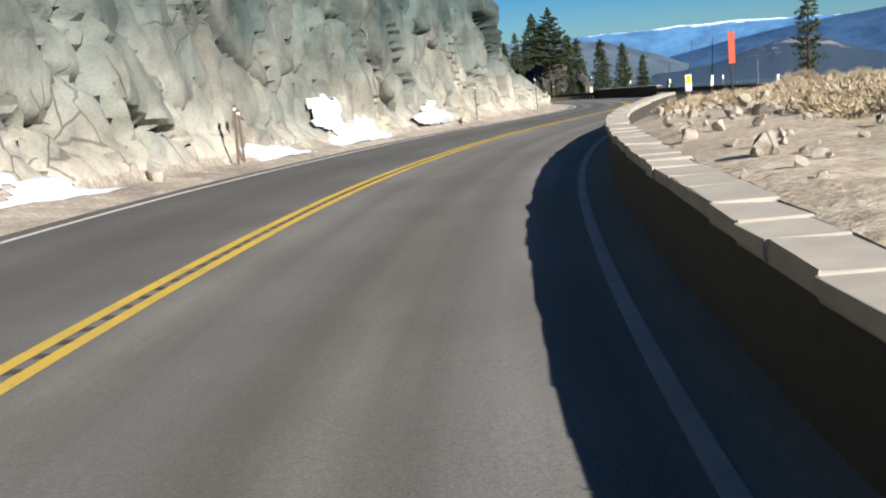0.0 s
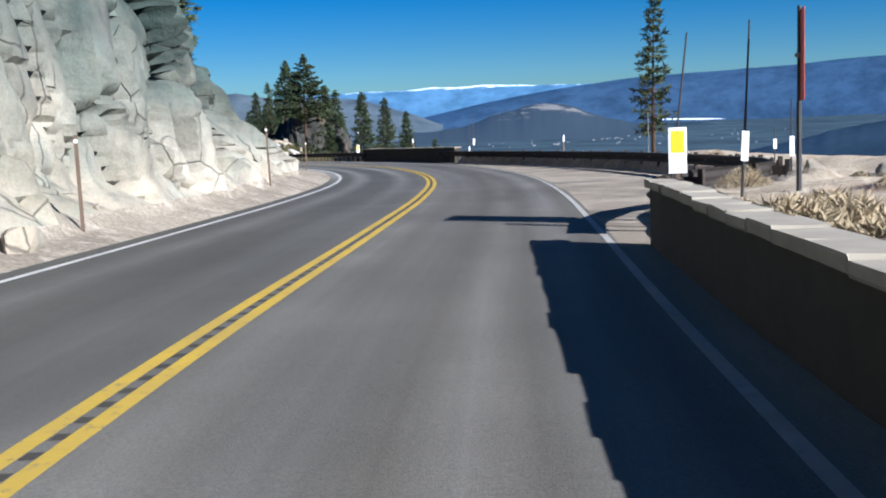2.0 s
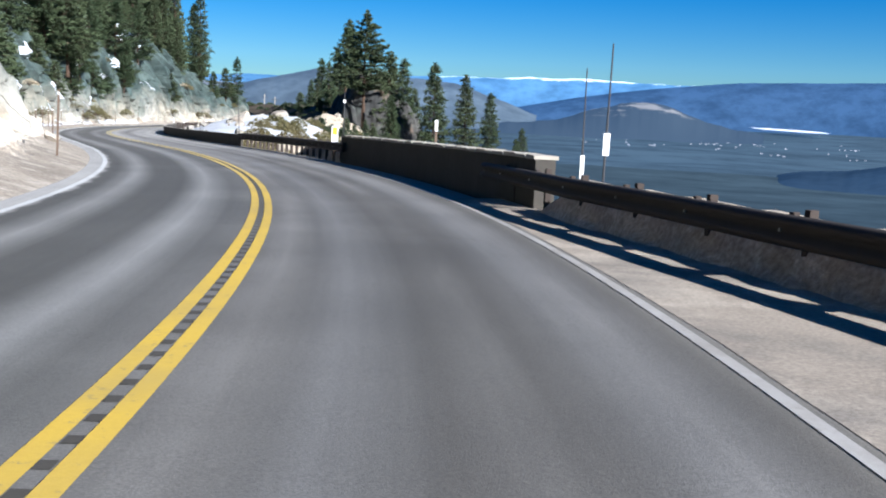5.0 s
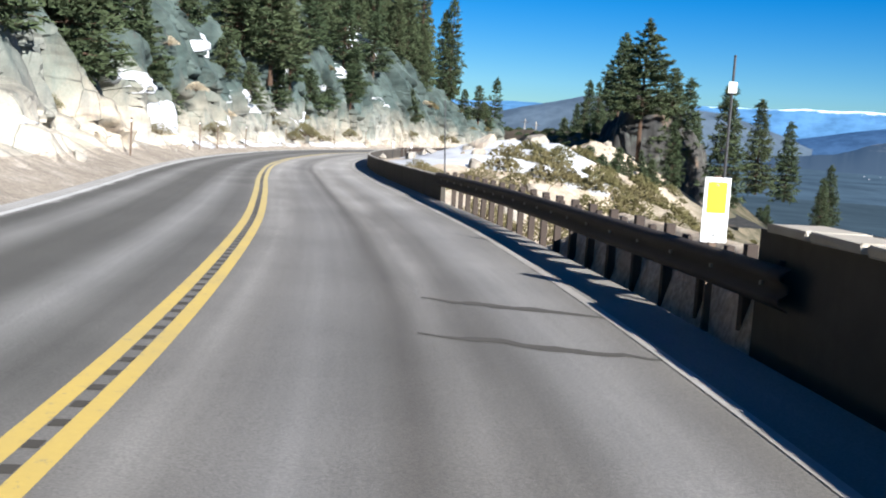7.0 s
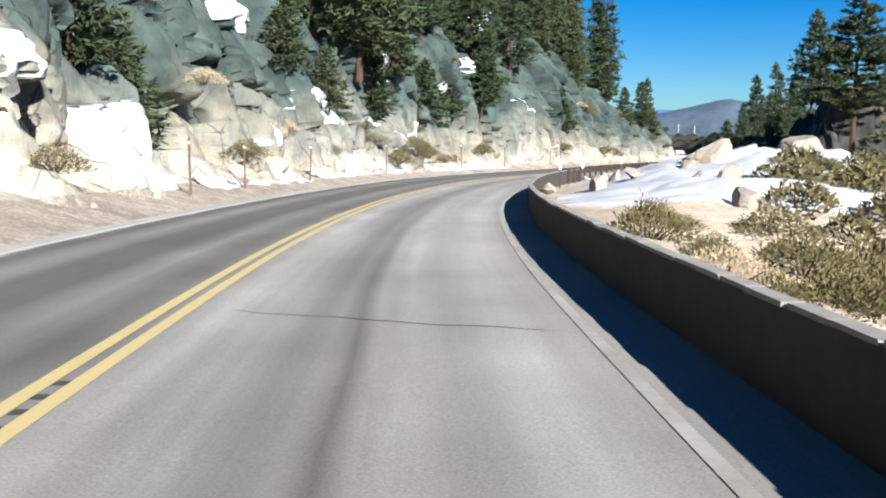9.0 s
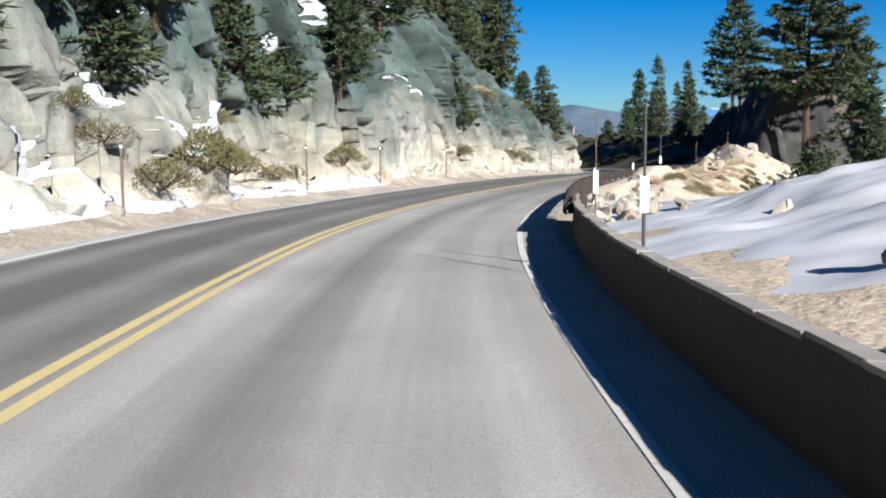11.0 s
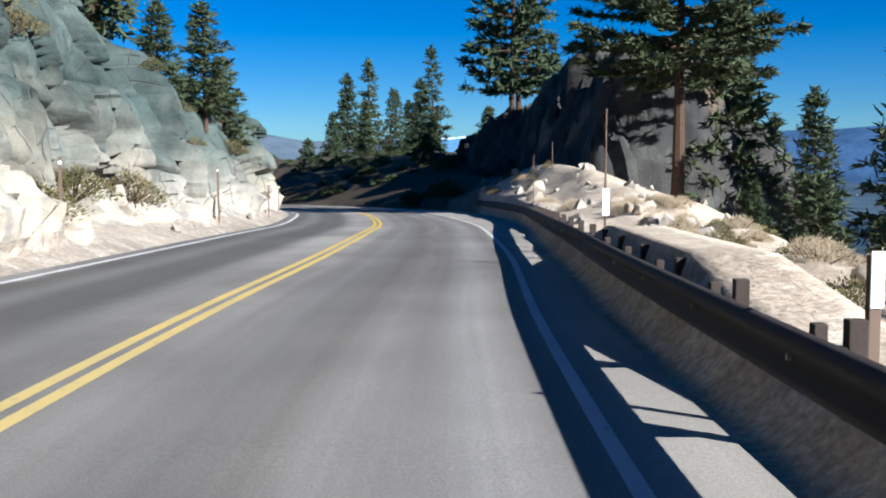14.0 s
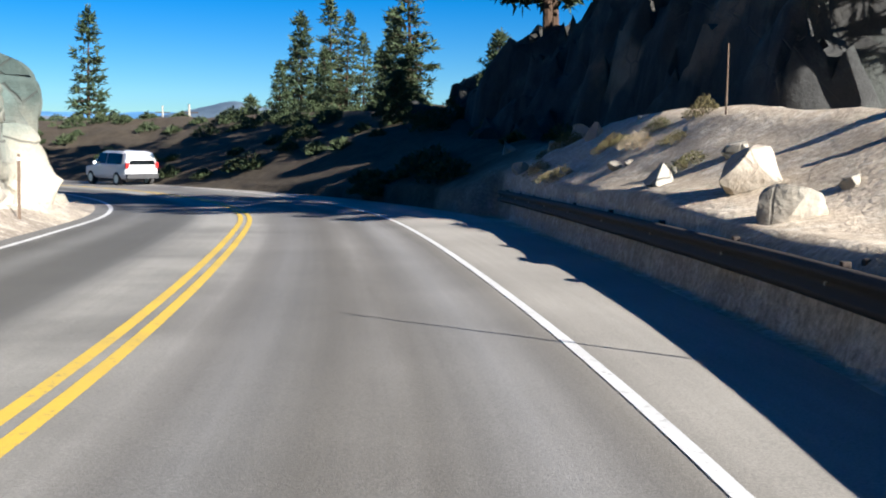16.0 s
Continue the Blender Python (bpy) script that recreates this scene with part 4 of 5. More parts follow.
def guard_rail(s0, s1, u, top, label, step=1.9):
    g = thing("guard_rail", Matrix(), label, "guard rail", "guard rails along the road")
    fu = u if callable(u) else (lambda a: u)
    s = np.arange(s0, s1 + 0.01, 0.25)
    U0 = np.array([float(fu(a)) for a in s])
    S = np.repeat(s[:, None], len(BEAM), 1)
    U = U0[:, None] + np.array([p[0] for p in BEAM])[None]
    Z = top - 0.31 + np.array([p[1] for p in BEAM])[None] + 0 * S
    gr = at(S, U, Z)
    beam = sheet("beam", gr, M_RAIL)
    beam.parent = g
    mod = beam.modifiers.new("thickness", "SOLIDIFY")
    mod.thickness = 0.006
    q = s0 + 0.4
    while q < s1:
        du = (float(fu(q + 0.2)) - float(fu(q - 0.2))) / 0.4
        m = place(q, float(fu(q)), top - 0.80, -math.degrees(math.atan(du)) - 90)
        p = part("post", RAIL_POST, g, m=m)
        part("block", RAIL_BLOCK, g, m=m)
        part("spacer", RAIL_SPACER, g, m=m)
        part("bolt", RAIL_BOLT, g, m=m)
        q += step
    return g


guard_rail(44.2, 93.5, rail_one, 0.69, "weathered steel guard rail on timber posts round the turnout")
guard_rail(108.5, 127.6, lambda a: float(np.interp(a, [108, 114, 128], [4.32, 4.18, 4.15])), 0.66, "weathered steel guard rail on timber posts between two stone walls", 0.95)
guard_rail(179.5, 262, rail_three, 0.67, "long weathered steel guard rail on brown timber posts")

# ---- trees ----
def conifer(seed, height, spread, bare, layers, per, droop, blades, lean=0.0, gap=0.15, tuft=0.34):
    """Meshes of a conifer's trunk with its limbs, and of its crown of needle sprays."""
    rnd = random.Random(seed)
    bm = bmesh.new()
    r0 = 0.012 * height + 0.06
    pts = [Vector((lean * (k / 6) ** 2 + rnd.uniform(-.03, .03) * height * 0.05, rnd.uniform(-.03, .03) * height * 0.05, height * k / 6)) for k in range(7)]
    pts[0] = Vector((0, 0, -0.4))
    for k in range(6):
        tube(bm, pts[k], pts[k + 1], r0 * (1 - k / 6.2), r0 * (1 - (k + 1) / 6.2), 8, False)
    V, F = [], []

    def spine(z):
        f = max(0.0, min(0.999, z / height)) * 6
        k = int(f)
        return pts[k].lerp(pts[k + 1], f - k)

    def spray(c, out, size):
        for _ in range(blades):
            d = (out * rnd.uniform(0.2, 1.0) + Vector((rnd.gauss(0, .55), rnd.gauss(0, .55), rnd.gauss(0.05, .4)))).normalized()
            side = d.cross(Vector((rnd.gauss(0, 1), rnd.gauss(0, 1), rnd.gauss(0, 1)))).normalized()
            L, w = size * rnd.uniform(0.7, 1.35), size * rnd.uniform(0.2, 0.36)
            p = c + Vector((rnd.gauss(0, .3), rnd.gauss(0, .3), rnd.gauss(0, .2))) * size
            n = len(V)
            V.extend([p - side * w * 0.5, p + side * w * 0.5, p + d * L * 0.6 + side * w * 0.5, p + d * L])
            F.append((n, n + 1, n + 2, n + 3))

    for k in range(layers):
        f = (k + rnd.uniform(-.3, .3)) / layers
        z = height * (bare + (0.985 - bare) * max(0, f))
        full = (1 - max(0, f)) ** 0.75 * (0.55 + 0.45 * min(1, max(0, f) * 6 + 0.3))
        for j in range(per):
            if rnd.random() < gap:
                continue
            a = 2 * math.pi * (j + rnd.uniform(-.35, .35)) / per + k * 1.9
            L = spread * full * rnd.uniform(0.6, 1.15) + 0.15
            out = Vector((math.cos(a), math.sin(a), -droop * (1 - f) + 0.35 * f + rnd.uniform(-.1, .15))).normalized()
            base = spine(z)
            tip = base + out * L
            mid = base.lerp(tip, 0.5) + Vector((0, 0, -0.05 * L))
            if L > 0.5:
                rr = 0.018 * L + 0.012
                tube(bm, base, mid, rr, rr * 0.7, 4, False)
                tube(bm, mid, tip, rr * 0.7, 0.006, 4, False)
            n = max(1, int(L / (tuft * 1.5)))
            for q in range(n):
                g = 0.25 + 0.78 * (q + rnd.random()) / n
                c = base.lerp(tip, g) + Vector((0, 0, -0.05 * L * 4 * g * (1 - g)))
                spray(c, out, tuft * rnd.uniform(0.8, 1.3))
    for q in range(5):
        spray(spine(height * (0.95 + 0.012 * q)), Vector((0, 0, 1)), tuft)
    trunk = bpy.data.meshes.new("trunk")
    bm.to_mesh(trunk)
    bm.free()
    trunk.materials.append(M_BARK)
    return trunk, solid("crown", V, F, M_NEEDLE)


KINDS = {
    "fir": conifer(1, 12, 2.4, 0.05, 34, 9, 0.25, 12, 0.1, 0.10, 0.40),
    "fir_thin": conifer(2, 12, 1.9, 0.07, 30, 8, 0.35, 11, 0.2, 0.18, 0.38),
    "pine": conifer(3, 12, 3.1, 0.15, 24, 8, 0.05, 16, 0.2, 0.16, 0.46),
    "pine_open": conifer(4, 12, 2.8, 0.40, 16, 7, 0.0, 22, 0.5, 0.28, 0.34),
    "snag": conifer(5, 12, 1.9, 0.16, 27, 6, 0.1, 12, 0.4, 0.3, 0.38),
    "young": conifer(6, 5, 1.6, 0.06, 16, 8, 0.1, 14, 0.0, 0.12, 0.32),
    "giant": conifer(7, 20, 4.9, 0.38, 26, 8, 0.06, 46, 0.3, 0.24, 0.32),
}
TREE_WORDS = {
    "fir": "dense dark green fir with a pointed crown", "fir_thin": "slender dark green pointed fir", "pine": "broad dark green pine with a reddish trunk",
    "pine_open": "tall open-crowned pine with a long bare trunk", "snag": "thin ragged pine with sparse limbs", "young": "young bushy green pine",
    "giant": "tall old pine with spreading limbs beside a rock",
}
_kind_height = {"fir": 12, "fir_thin": 12, "pine": 12, "pine_open": 12, "snag": 12, "young": 5, "giant": 20}


def tree(kind, p, height, turn=0.0, label="", wide=1.0, group=""):
    k = height / _kind_height[kind]
    m = Matrix.Translation(Vector(p)) @ Matrix.Rotation(turn, 4, "Z") @ Matrix.Diagonal((k * wide, k * wide, k, 1))
    trunk, crown = KINDS[kind]
    t = thing("tree", m, label or TREE_WORDS[kind], "tree", group or "conifers on the mountain")
    part("trunk", trunk, t)
    part("crown", crown, t)
    return t


def on_right(s, u):
    return at(s, u, right_h(s, u))


rt = random.Random(77)
tree("giant", (28.7, 252.8, -6.6), 21.0, 0.6, "", 1.2)
tree("pine_open", (27.0, 276.0, -4.6), 17.5, 1.2, "tall straight pine with a bare lower trunk")
tree("pine_open", (28.6, 279.5, -4.6), 19.0, 3.2, "tall straight pine with a bare lower trunk")
tree("snag", (24.6, 291.0, -3.6), 10.5, 2.0)
tree("snag", (22.5, 300.0, -4.0), 8.0, 0.3)
for x, y, z, h, k in ((25.3, 350.5, -6, 15.5, "fir"), (29.9, 360, -6, 18.5, "fir_thin"), (31.2, 345, -6, 13, "fir_thin"), (29.2, 319, -5, 11.5, "fir"), (22.5, 345, -6, 10, "fir"), (34.0, 350, -6, 12, "fir"), (20.0, 352, -6.5, 7, "young")):
    tree(k, (x, y, z), h, rt.uniform(0, 6))
tree("snag", (32.3, 90.8, -2.2), 10.2, 0.5, "thin tall pine with open limbs beyond the turnout", 0.85)
for x, y, top, h, k in ((53.3, 292, 5.4, 16, "fir"), (59.5, 297, 2.0, 14, "fir"), (44.9, 311, 2.4, 13, "fir"), (63, 280, -5, 10, "fir"), (61, 277, -7, 9, "fir")):
    tree(k, (x, y, top - h), h, rt.uniform(0, 6))
tree("fir", (36.5, 262, -8), 15, 1.0)
tree("fir", (40.5, 250, -10.5), 16.5, 2.0)
tree("fir", (33.0, 247.5, -8.5), 9, 2.6)
tree("pine", (33.5, 258, -7.5), 15, 0.2)
for x, y, z, h, k in ((22.5, 284, -4.8, 4.2, "young"), (24.2, 290, -4.2, 5.5, "fir"), (20.5, 292, -5.2, 3.2, "young"), (26, 296, -4, 6, "fir_thin"), (19, 301, -5.8, 3.6, "young"), (23, 305, -5.2, 5, "fir"), (28, 286, -2.8, 4.4, "young"), (26.4, 281, -3.4, 3.6, "young"), (27, 340, -6, 5, "young"), (23.5, 338, -6.2, 4.2, "young"), (31, 336, -6, 6, "fir"), (35.5, 344, -6, 9, "fir"), (28, 352, -6, 12, "fir"), (21, 332, -6.4, 3.4, "young"), (17, 336, -7, 3.0, "young"), (12, 338, -8, 3.6, "young"), (8.5, 334, -8.5, 4.4, "young"), (1.0, 332, -9, 5.5, "young"), (-2.0, 338, -9.5, 7, "fir")):
    tree(k, (x, y, z), h, rt.uniform(0, 6), "dark bushy conifer on the bank past the bend", group="conifers past the bend")
# far down the valley side
for k in range(75):
    s, u = rt.uniform(-20, 300), rt.uniform(48, 88)
    tree(rt.choice(["fir", "fir_thin", "pine"]), on_right(s, u) - np.array((0, 0, .4)), rt.uniform(6, 10.5), rt.uniform(0, 6), group="conifers far down the slope")
# hillside above the cut
for k in range(120):
    s = rt.uniform(60, 250) if k < 60 else rt.uniform(150, 248)
    w = rt.uniform(0.53 if s < 205 else 0.62, 0.95)
    d, h = left_at(s, w)
    p = at(s, -d, h - 0.2)
    tree(rt.choice(["fir", "fir", "fir_thin", "pine", "pine"]), p, rt.uniform(7, 14), rt.uniform(0, 6), group="conifers above the cut")
for k in range(20):
    s, w = rt.uniform(118, 236), rt.uniform(0.52, 0.66)
    d, h = left_at(s, w)
    tree(rt.choice(["fir", "pine", "fir_thin"]), at(s, -d, h - 0.3), rt.uniform(6, 11), rt.uniform(0, 6), group="conifers above the cut")
for s, w, hh in ((144, .22, 7.5), (146.5, .3, 8), (182, .38, 9), (184.5, .42, 10), (180, .45, 9), (157.4, .29, 5), (183.5, .34, 4.2), (188.2, .36, 4.6), (186, .30, 3.4), (192.7, .27, 3.6), (194.5, .3, 3.2), (197.2, .27, 3.8), (199, .3, 3), (202.5, .3, 4.2), (221.5, .24, 4.4), (203, .34, 5), (161, .2, 3.2), (178, .27, 3), (112, .36, 4.5), (128, .42, 5.0), (133, .34, 3.4), (143, .45, 6.0), (157, .38, 5.2), (176, .40, 3.0), (186, .44, 4.2), (190, .42, 4.0), (206, .36, 4.6), (205, .5, 7), (214, .5, 7), (247, .42, 4.6), (251, .45, 5.2), (255, .38, 3.6), (150, .46, 6), (170, .5, 6), (196, .52, 6)):
    d, h = left_rock(np.array([s * 1.0]), np.array([w]))
    tree("young" if hh < 4 else "pine", at(s, -float(d[0]) + 0.2, float(h[0]) - 0.3), hh, rt.uniform(0, 6), "young pine rooted on a rock ledge", 1.3)
for k in range(16):
    s, u = rt.uniform(226, 250), rt.uniform(12, 18)
    tree(rt.choice(["pine", "young", "fir"]), on_right(s, u) - np.array((0, 0, .3)), rt.uniform(2.5, 4.5), rt.uniform(0, 6), "bushy dark green pine on the steep slope below the mound", 1.25, "conifers below the mound")
tree("fir_thin", (3.8, 345, -10.0), 18.5, 0.4, "tall slender fir beyond the bend")
tree("young", (6.0, 330, -8.0), 6.0, 0.9)
tree("young", (3.5, 318, -8.0), 5.0, 1.9)

# ---- rock hill beside the bend ----
def rock_hill():
    x, y = np.meshgrid(np.arange(15, 46, 0.26), np.arange(244, 318, 0.26), indexing="ij")
    z = np.full(x.shape, -14.0)
    # centre, half widths, top, steepness
    for cx, cy, rx, ry, top, p in ((31.8, 267.5, 7.4, 11.0, 3.3, 3.4), (30.4, 261.0, 5.2, 5.6, 3.0, 4.5), (30.5, 278.0, 9.0, 12.5, 0.6, 2.4), (28.5, 288.0, 10.5, 14.0, -2.0, 1.8), (32.0, 303.0, 11.0, 13.0, -3.0, 1.8), (26.6, 257.2, 2.0, 2.6, -1.2, 3.0), (35.5, 262.0, 4.5, 6.0, 0.5, 3.0)):
        d = (np.abs((x - cx) / rx) ** 3.4 + np.abs((y - cy) / ry) ** 3.4) ** (1 / 3.4) + 0.10 * fbm(x * 0.35, y * 0.35, 0, 81)
        z = np.maximum(z, -8.5 + (top + 8.5) * (1 - np.clip(d, 0, 1.4) ** p))
    p1, e1 = blocks(x / 2.6 + 0.35 * z / 3, y / 2.9 + 0.3 * z / 3, 83)
    p2, e2 = blocks(x / 1.1, y / 1.2, 85)
    k = np.clip((z + 7.5) / 2.0, 0, 1)
    z = z + k * (1.9 * (p1 - 0.5) + 0.95 * (p2 - 0.5) - 0.6 * np.exp(-e1 / 0.05)) + k * 0.7 * fbm(x * 0.8, y * 0.8, 0, 87)
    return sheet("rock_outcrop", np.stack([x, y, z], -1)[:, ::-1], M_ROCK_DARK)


tagged(crisp(rock_hill()), "large granite outcrop rising beside the bend, its shade put into the dark colour", "rock outcrop", kind="structure")


def boulder_mesh(seed):
    rnd = random.Random(seed)
    bm = bmesh.new()
    bmesh.ops.create_icosphere(bm, subdivisions=3, radius=1.0)
    cuts = [(Vector((rnd.gauss(0, 1), rnd.gauss(0, 1), rnd.gauss(0, .8))).normalized(), rnd.uniform(0.34, 0.62)) for _ in range(14)]
    for v in bm.verts:
        for n, d in cuts:
            k = v.co.dot(n) - d
            if k > 0:
                v.co -= n * k * 0.97
        v.co *= 1 + 0.05 * noise.noise(v.co * 2.3 + Vector((seed, 0, 0))) + 0.025 * noise.noise(v.co * 7)
    me = bpy.data.meshes.new("boulder")
    bm.to_mesh(me)
    bm.free()
    me.materials.append(M_BOULDER)
    me.polygons.foreach_set("use_smooth", np.ones(len(me.polygons), dtype=bool))
    me.set_sharp_from_angle(angle=radians(24))
    return me


BOULDERS = [boulder_mesh(k) for k in range(7)]


def lie(p, size, rnd, sink):
    sx, sy, sz = (size * rnd.uniform(0.8, 1.25), size * rnd.uniform(0.8, 1.25), size * rnd.uniform(0.6, 0.95))
    return Matrix.Translation(Vector(p) + Vector((0, 0, sz * (1 - 2 * sink)))) @ Matrix.Rotation(rnd.uniform(0, 6.3), 4, "Z") @ Matrix.Diagonal((sx, sy, sz, 1))


def boulder(p, size, rnd, label="pale angular granite boulder lying on the slope", sink=0.3, group="loose boulders"):
    ob = new("boulder", BOULDERS[rnd.randrange(7)])
    ob.matrix_basis = lie(p, size, rnd, sink)
    return tagged(ob, label, "boulder", group)


rb = random.Random(5)
for s, u, size in ((176.5, 10.5, 1.5), (178, 14.5, 1.6), (181, 12.5, 1.2),
                   (251.5, 7.6, .4), (250.0, 6.9, .62), (251.8, 6.6, .5), (255, 11.0, .6), (255.5, 11.0, .9), (248.6, 6.5, .55), (249, 7.4, .25), (259, 8.2, .45), (247, 8.4, .35), (243, 7.2, .3), (240, 6.4, .4), (236, 7.6, .5), (231, 6.8, .4), (262, 9.0, .6), (266, 8.4, .5),
                   (66, 11, .5), (70, 10.5, .6), (73, 11, .7), (77, 10, .5), (60, 11, .5), (52, 10, .5), (55, 11, .6), (44, 8.5, .4),
                   (118, 8, .8), (124, 9.5, 1.1), (131, 8, .9), (136, 10, 1.4), (143, 9.5, 1.2), (147, 12, 1.6), (152, 9, 1.0), (156, 13, 1.5), (139, 14, 1.5), (160, 10, .9)):
    boulder(on_right(s, u), size * (0.8 if 108 < s < 165 else 1.0), rb, sink=0.46)
for k in range(60):
    s, u = rb.uniform(228, 264), rb.uniform(6.8, 13)
    boulder(on_right(s, u), rb.choice([.1, .14, .2, .3, .45]), rb, "broken granite stone half buried in the sandy mound", 0.4, "stones on the mound")
for k in range(14):
    s, u = rb.uniform(164, 182), rb.uniform(6.3, 13)
    boulder(on_right(s, u), rb.choice([.15, .2, .3, .4, .6]), rb, "granite stone poking out of the snow", 0.35, "stones in the snow")
for k in range(46):
    s, u = rb.uniform(183, 244), rb.uniform(5.2, 7.2)
    boulder(on_right(s, u), rb.uniform(0.12, 0.34), rb, "small pale stone beside the guard rail", 0.3, "stones under the rail")
rubble = bmesh.new()
for k in range(90):
    s, u = rb.uniform(8, 29), rb.uniform(4.7, 7.4)
    size = rb.choice([.05, .07, .1, .1, .14, .2])
    seen = len(rubble.verts)
    rubble.from_mesh(BOULDERS[rb.randrange(7)])
    bmesh.ops.transform(rubble, matrix=lie(on_right(s, u), size, rb, 0.3), verts=list(rubble.verts)[seen:])
rubble_mesh = bpy.data.meshes.new("rubble")
rubble.to_mesh(rubble_mesh)
rubble_mesh.materials.append(BOULDERS[0].materials[0])
tagged(new("rubble", rubble_mesh), "small broken stones on the bare sandy bank", "rubble", kind="stuff")
for k in range(30):
    s, u = rb.uniform(182, 198), rb.uniform(4.85, 6.2)
    boulder(on_right(s, u), rb.uniform(0.2, 0.42), rb, "rounded granite rock below the guard rail", 0.45, "rocks under the rail")
for k in range(48):
    s, u = rb.uniform(185, 202), 4.62 + 1.0 * rb.random() ** 1.5
    boulder(on_right(s, u), rb.choice([.1, .14, .2, .26, .34]), rb, "pale broken granite stone beside the rail posts", 0.28, "rocks under the rail")
boulder(on_right(166.7, 4.62), 0.5, rb, "granite rock showing over the low wall", 0.1)
for k in range(70):
    s, w = rb.uniform(0, 262), rb.uniform(0.03, 0.1)
    d, h = left_rock(np.array([s]), np.array([w]))
    boulder(at(s, -float(d[0]) - 0.1, float(h[0])), rb.choice([.12, .16, .2, .25, .35, .5]), rb, "broken granite block at the foot of the cut", 0.35, "fallen blocks")

# ---- shrubs and dry grass ----
def shrub_mesh(seed, n, size, flat, mat, thin=1.0):
    rnd = random.Random(seed)
    V, F = [], []
    for k in range(n):
        a, b = rnd.uniform(0, 6.283), rnd.random() ** 0.5
        h = rnd.random()
        r = b * (1 - 0.5 * h * h)
        c = Vector((math.cos(a) * r, math.sin(a) * r, h * flat * (1 - 0.55 * b * b)))
        c += Vector((rnd.gauss(0, .06), rnd.gauss(0, .06), rnd.gauss(0, .05)))
        d = (c + Vector((rnd.gauss(0, .4), rnd.gauss(0, .4), rnd.uniform(0.1, .7)))).normalized()
        sd = d.cross(Vector((rnd.gauss(0, 1), rnd.gauss(0, 1), rnd.gauss(0, 1)))).normalized()
        L, w = size * rnd.uniform(.6, 1.3), size * thin * rnd.uniform(.25, .5)
        i = len(V)
        V += [c - sd * w * .3, c + sd * w * .3, c + d * L * .55 + sd * w * .5, c + d * L, c + d * L * .55 - sd * w * .5]
        F.append((i, i + 1, i + 2, i + 3, i + 4))
    return solid("leaves", V, F, mat)


def stem_mesh(seed):
    rnd = random.Random(seed)
    bm = bmesh.new()
    for k in range(11):
        a, r = rnd.uniform(0, 6.283), rnd.uniform(.3, .85)
        tube(bm, (0, 0, -.1), (math.cos(a) * r, math.sin(a) * r, rnd.uniform(.25, .65)), .03, .008, 4, False)
    me = bpy.data.meshes.new("stems")
    bm.to_mesh(me)
    bm.free()
    me.materials.append(M_BARK)
    return me


SHRUBS = [shrub_mesh(k, 1700, 0.085, 0.85, M_BUSH) for k in range(4)]
SAGES = [shrub_mesh(10 + k, 2600, 0.11, 0.75, M_GRASS, 0.35) for k in range(4)]
STEMS = [stem_mesh(k) for k in range(3)]


def shrub(p, size, rnd, dry=False, label=""):
    m = Matrix.Translation(Vector(p)) @ Matrix.Rotation(rnd.uniform(0, 6.3), 4, "Z") @ Matrix.Diagonal((size * rnd.uniform(.85, 1.2), size * rnd.uniform(.85, 1.2), size * rnd.uniform(.75, 1.1), 1))
    t = thing("shrub", m, label or ("dry straw-coloured sagebrush on sandy ground" if dry else "low olive-green manzanita shrub"), "shrub", "dry brush" if dry else "green brush")
    part("leaves", (SAGES if dry else SHRUBS)[rnd.randrange(4)], t)
    part("branching_stem", STEMS[rnd.randrange(3)], t)
    return t


def brush(places, label, seed, mat, leaves=330, size=.16, thin=1.0):
    """Far brush that nobody could count, joined into one object."""
    rnd = random.Random(seed)
    V, F = [], []
    for (x, y, z), r in places:
        for k in range(leaves):
            a, b, h = rnd.uniform(0, 6.283), rnd.random() ** .5, rnd.random()
            q = b * (1 - .5 * h * h)
            c = Vector((x + math.cos(a) * q * r, y + math.sin(a) * q * r, z + h * .8 * r * (1 - .55 * b * b)))
            d = Vector((math.cos(a) * q + rnd.gauss(0, .5), math.sin(a) * q + rnd.gauss(0, .5), rnd.uniform(.1, .9))).normalized()
            sd = d.cross(Vector((rnd.gauss(0, 1), rnd.gauss(0, 1), rnd.gauss(0, 1)))).normalized() * (size * thin * rnd.uniform(.25, .5))
            i = len(V)
            V += [c - sd, c + sd, c + d * size * rnd.uniform(.8, 1.7)]
            F.append((i, i + 1, i + 2))
    return tagged(new("brush", solid("brush", V, F, mat)), label, "brush", kind="stuff")


rs = random.Random(9)
for k in range(95):
    s, u = rs.uniform(8, 46), rs.uniform(7.2, 14)
    shrub(on_right(s, u) - np.array((0, 0, .05)), rs.uniform(.3, .7), rs, True)
for k in range(24):
    s = rs.uniform(46, 92)
    u = float(rail_one(s)) + rs.uniform(1.2, 6)
    shrub(on_right(s, u) - np.array((0, 0, .05)), rs.uniform(.25, .5), rs, rs.random() < .7)
for k in range(40):
    s, u = rs.uniform(108, 158), rs.uniform(6.2, 11)
    shrub(on_right(s, u) - np.array((0, 0, .1)), rs.uniform(.5, 1.1), rs, rs.random() < .15)
for k in range(18):
    s, u = rs.uniform(202, 238), rs.uniform(8, 13)
    shrub(on_right(s, u) - np.array((0, 0, .1)), rs.uniform(.4, .8), rs, rs.random() < .6)
for k in range(40):
    s, u = rs.uniform(206, 247), rs.uniform(6.2, 9.5)
    shrub(on_right(s, u) - np.array((0, 0, .05)), rs.uniform(.3, .6), rs, True, "pale dry bunch grass behind the guard rail")
ry = random.Random(44)
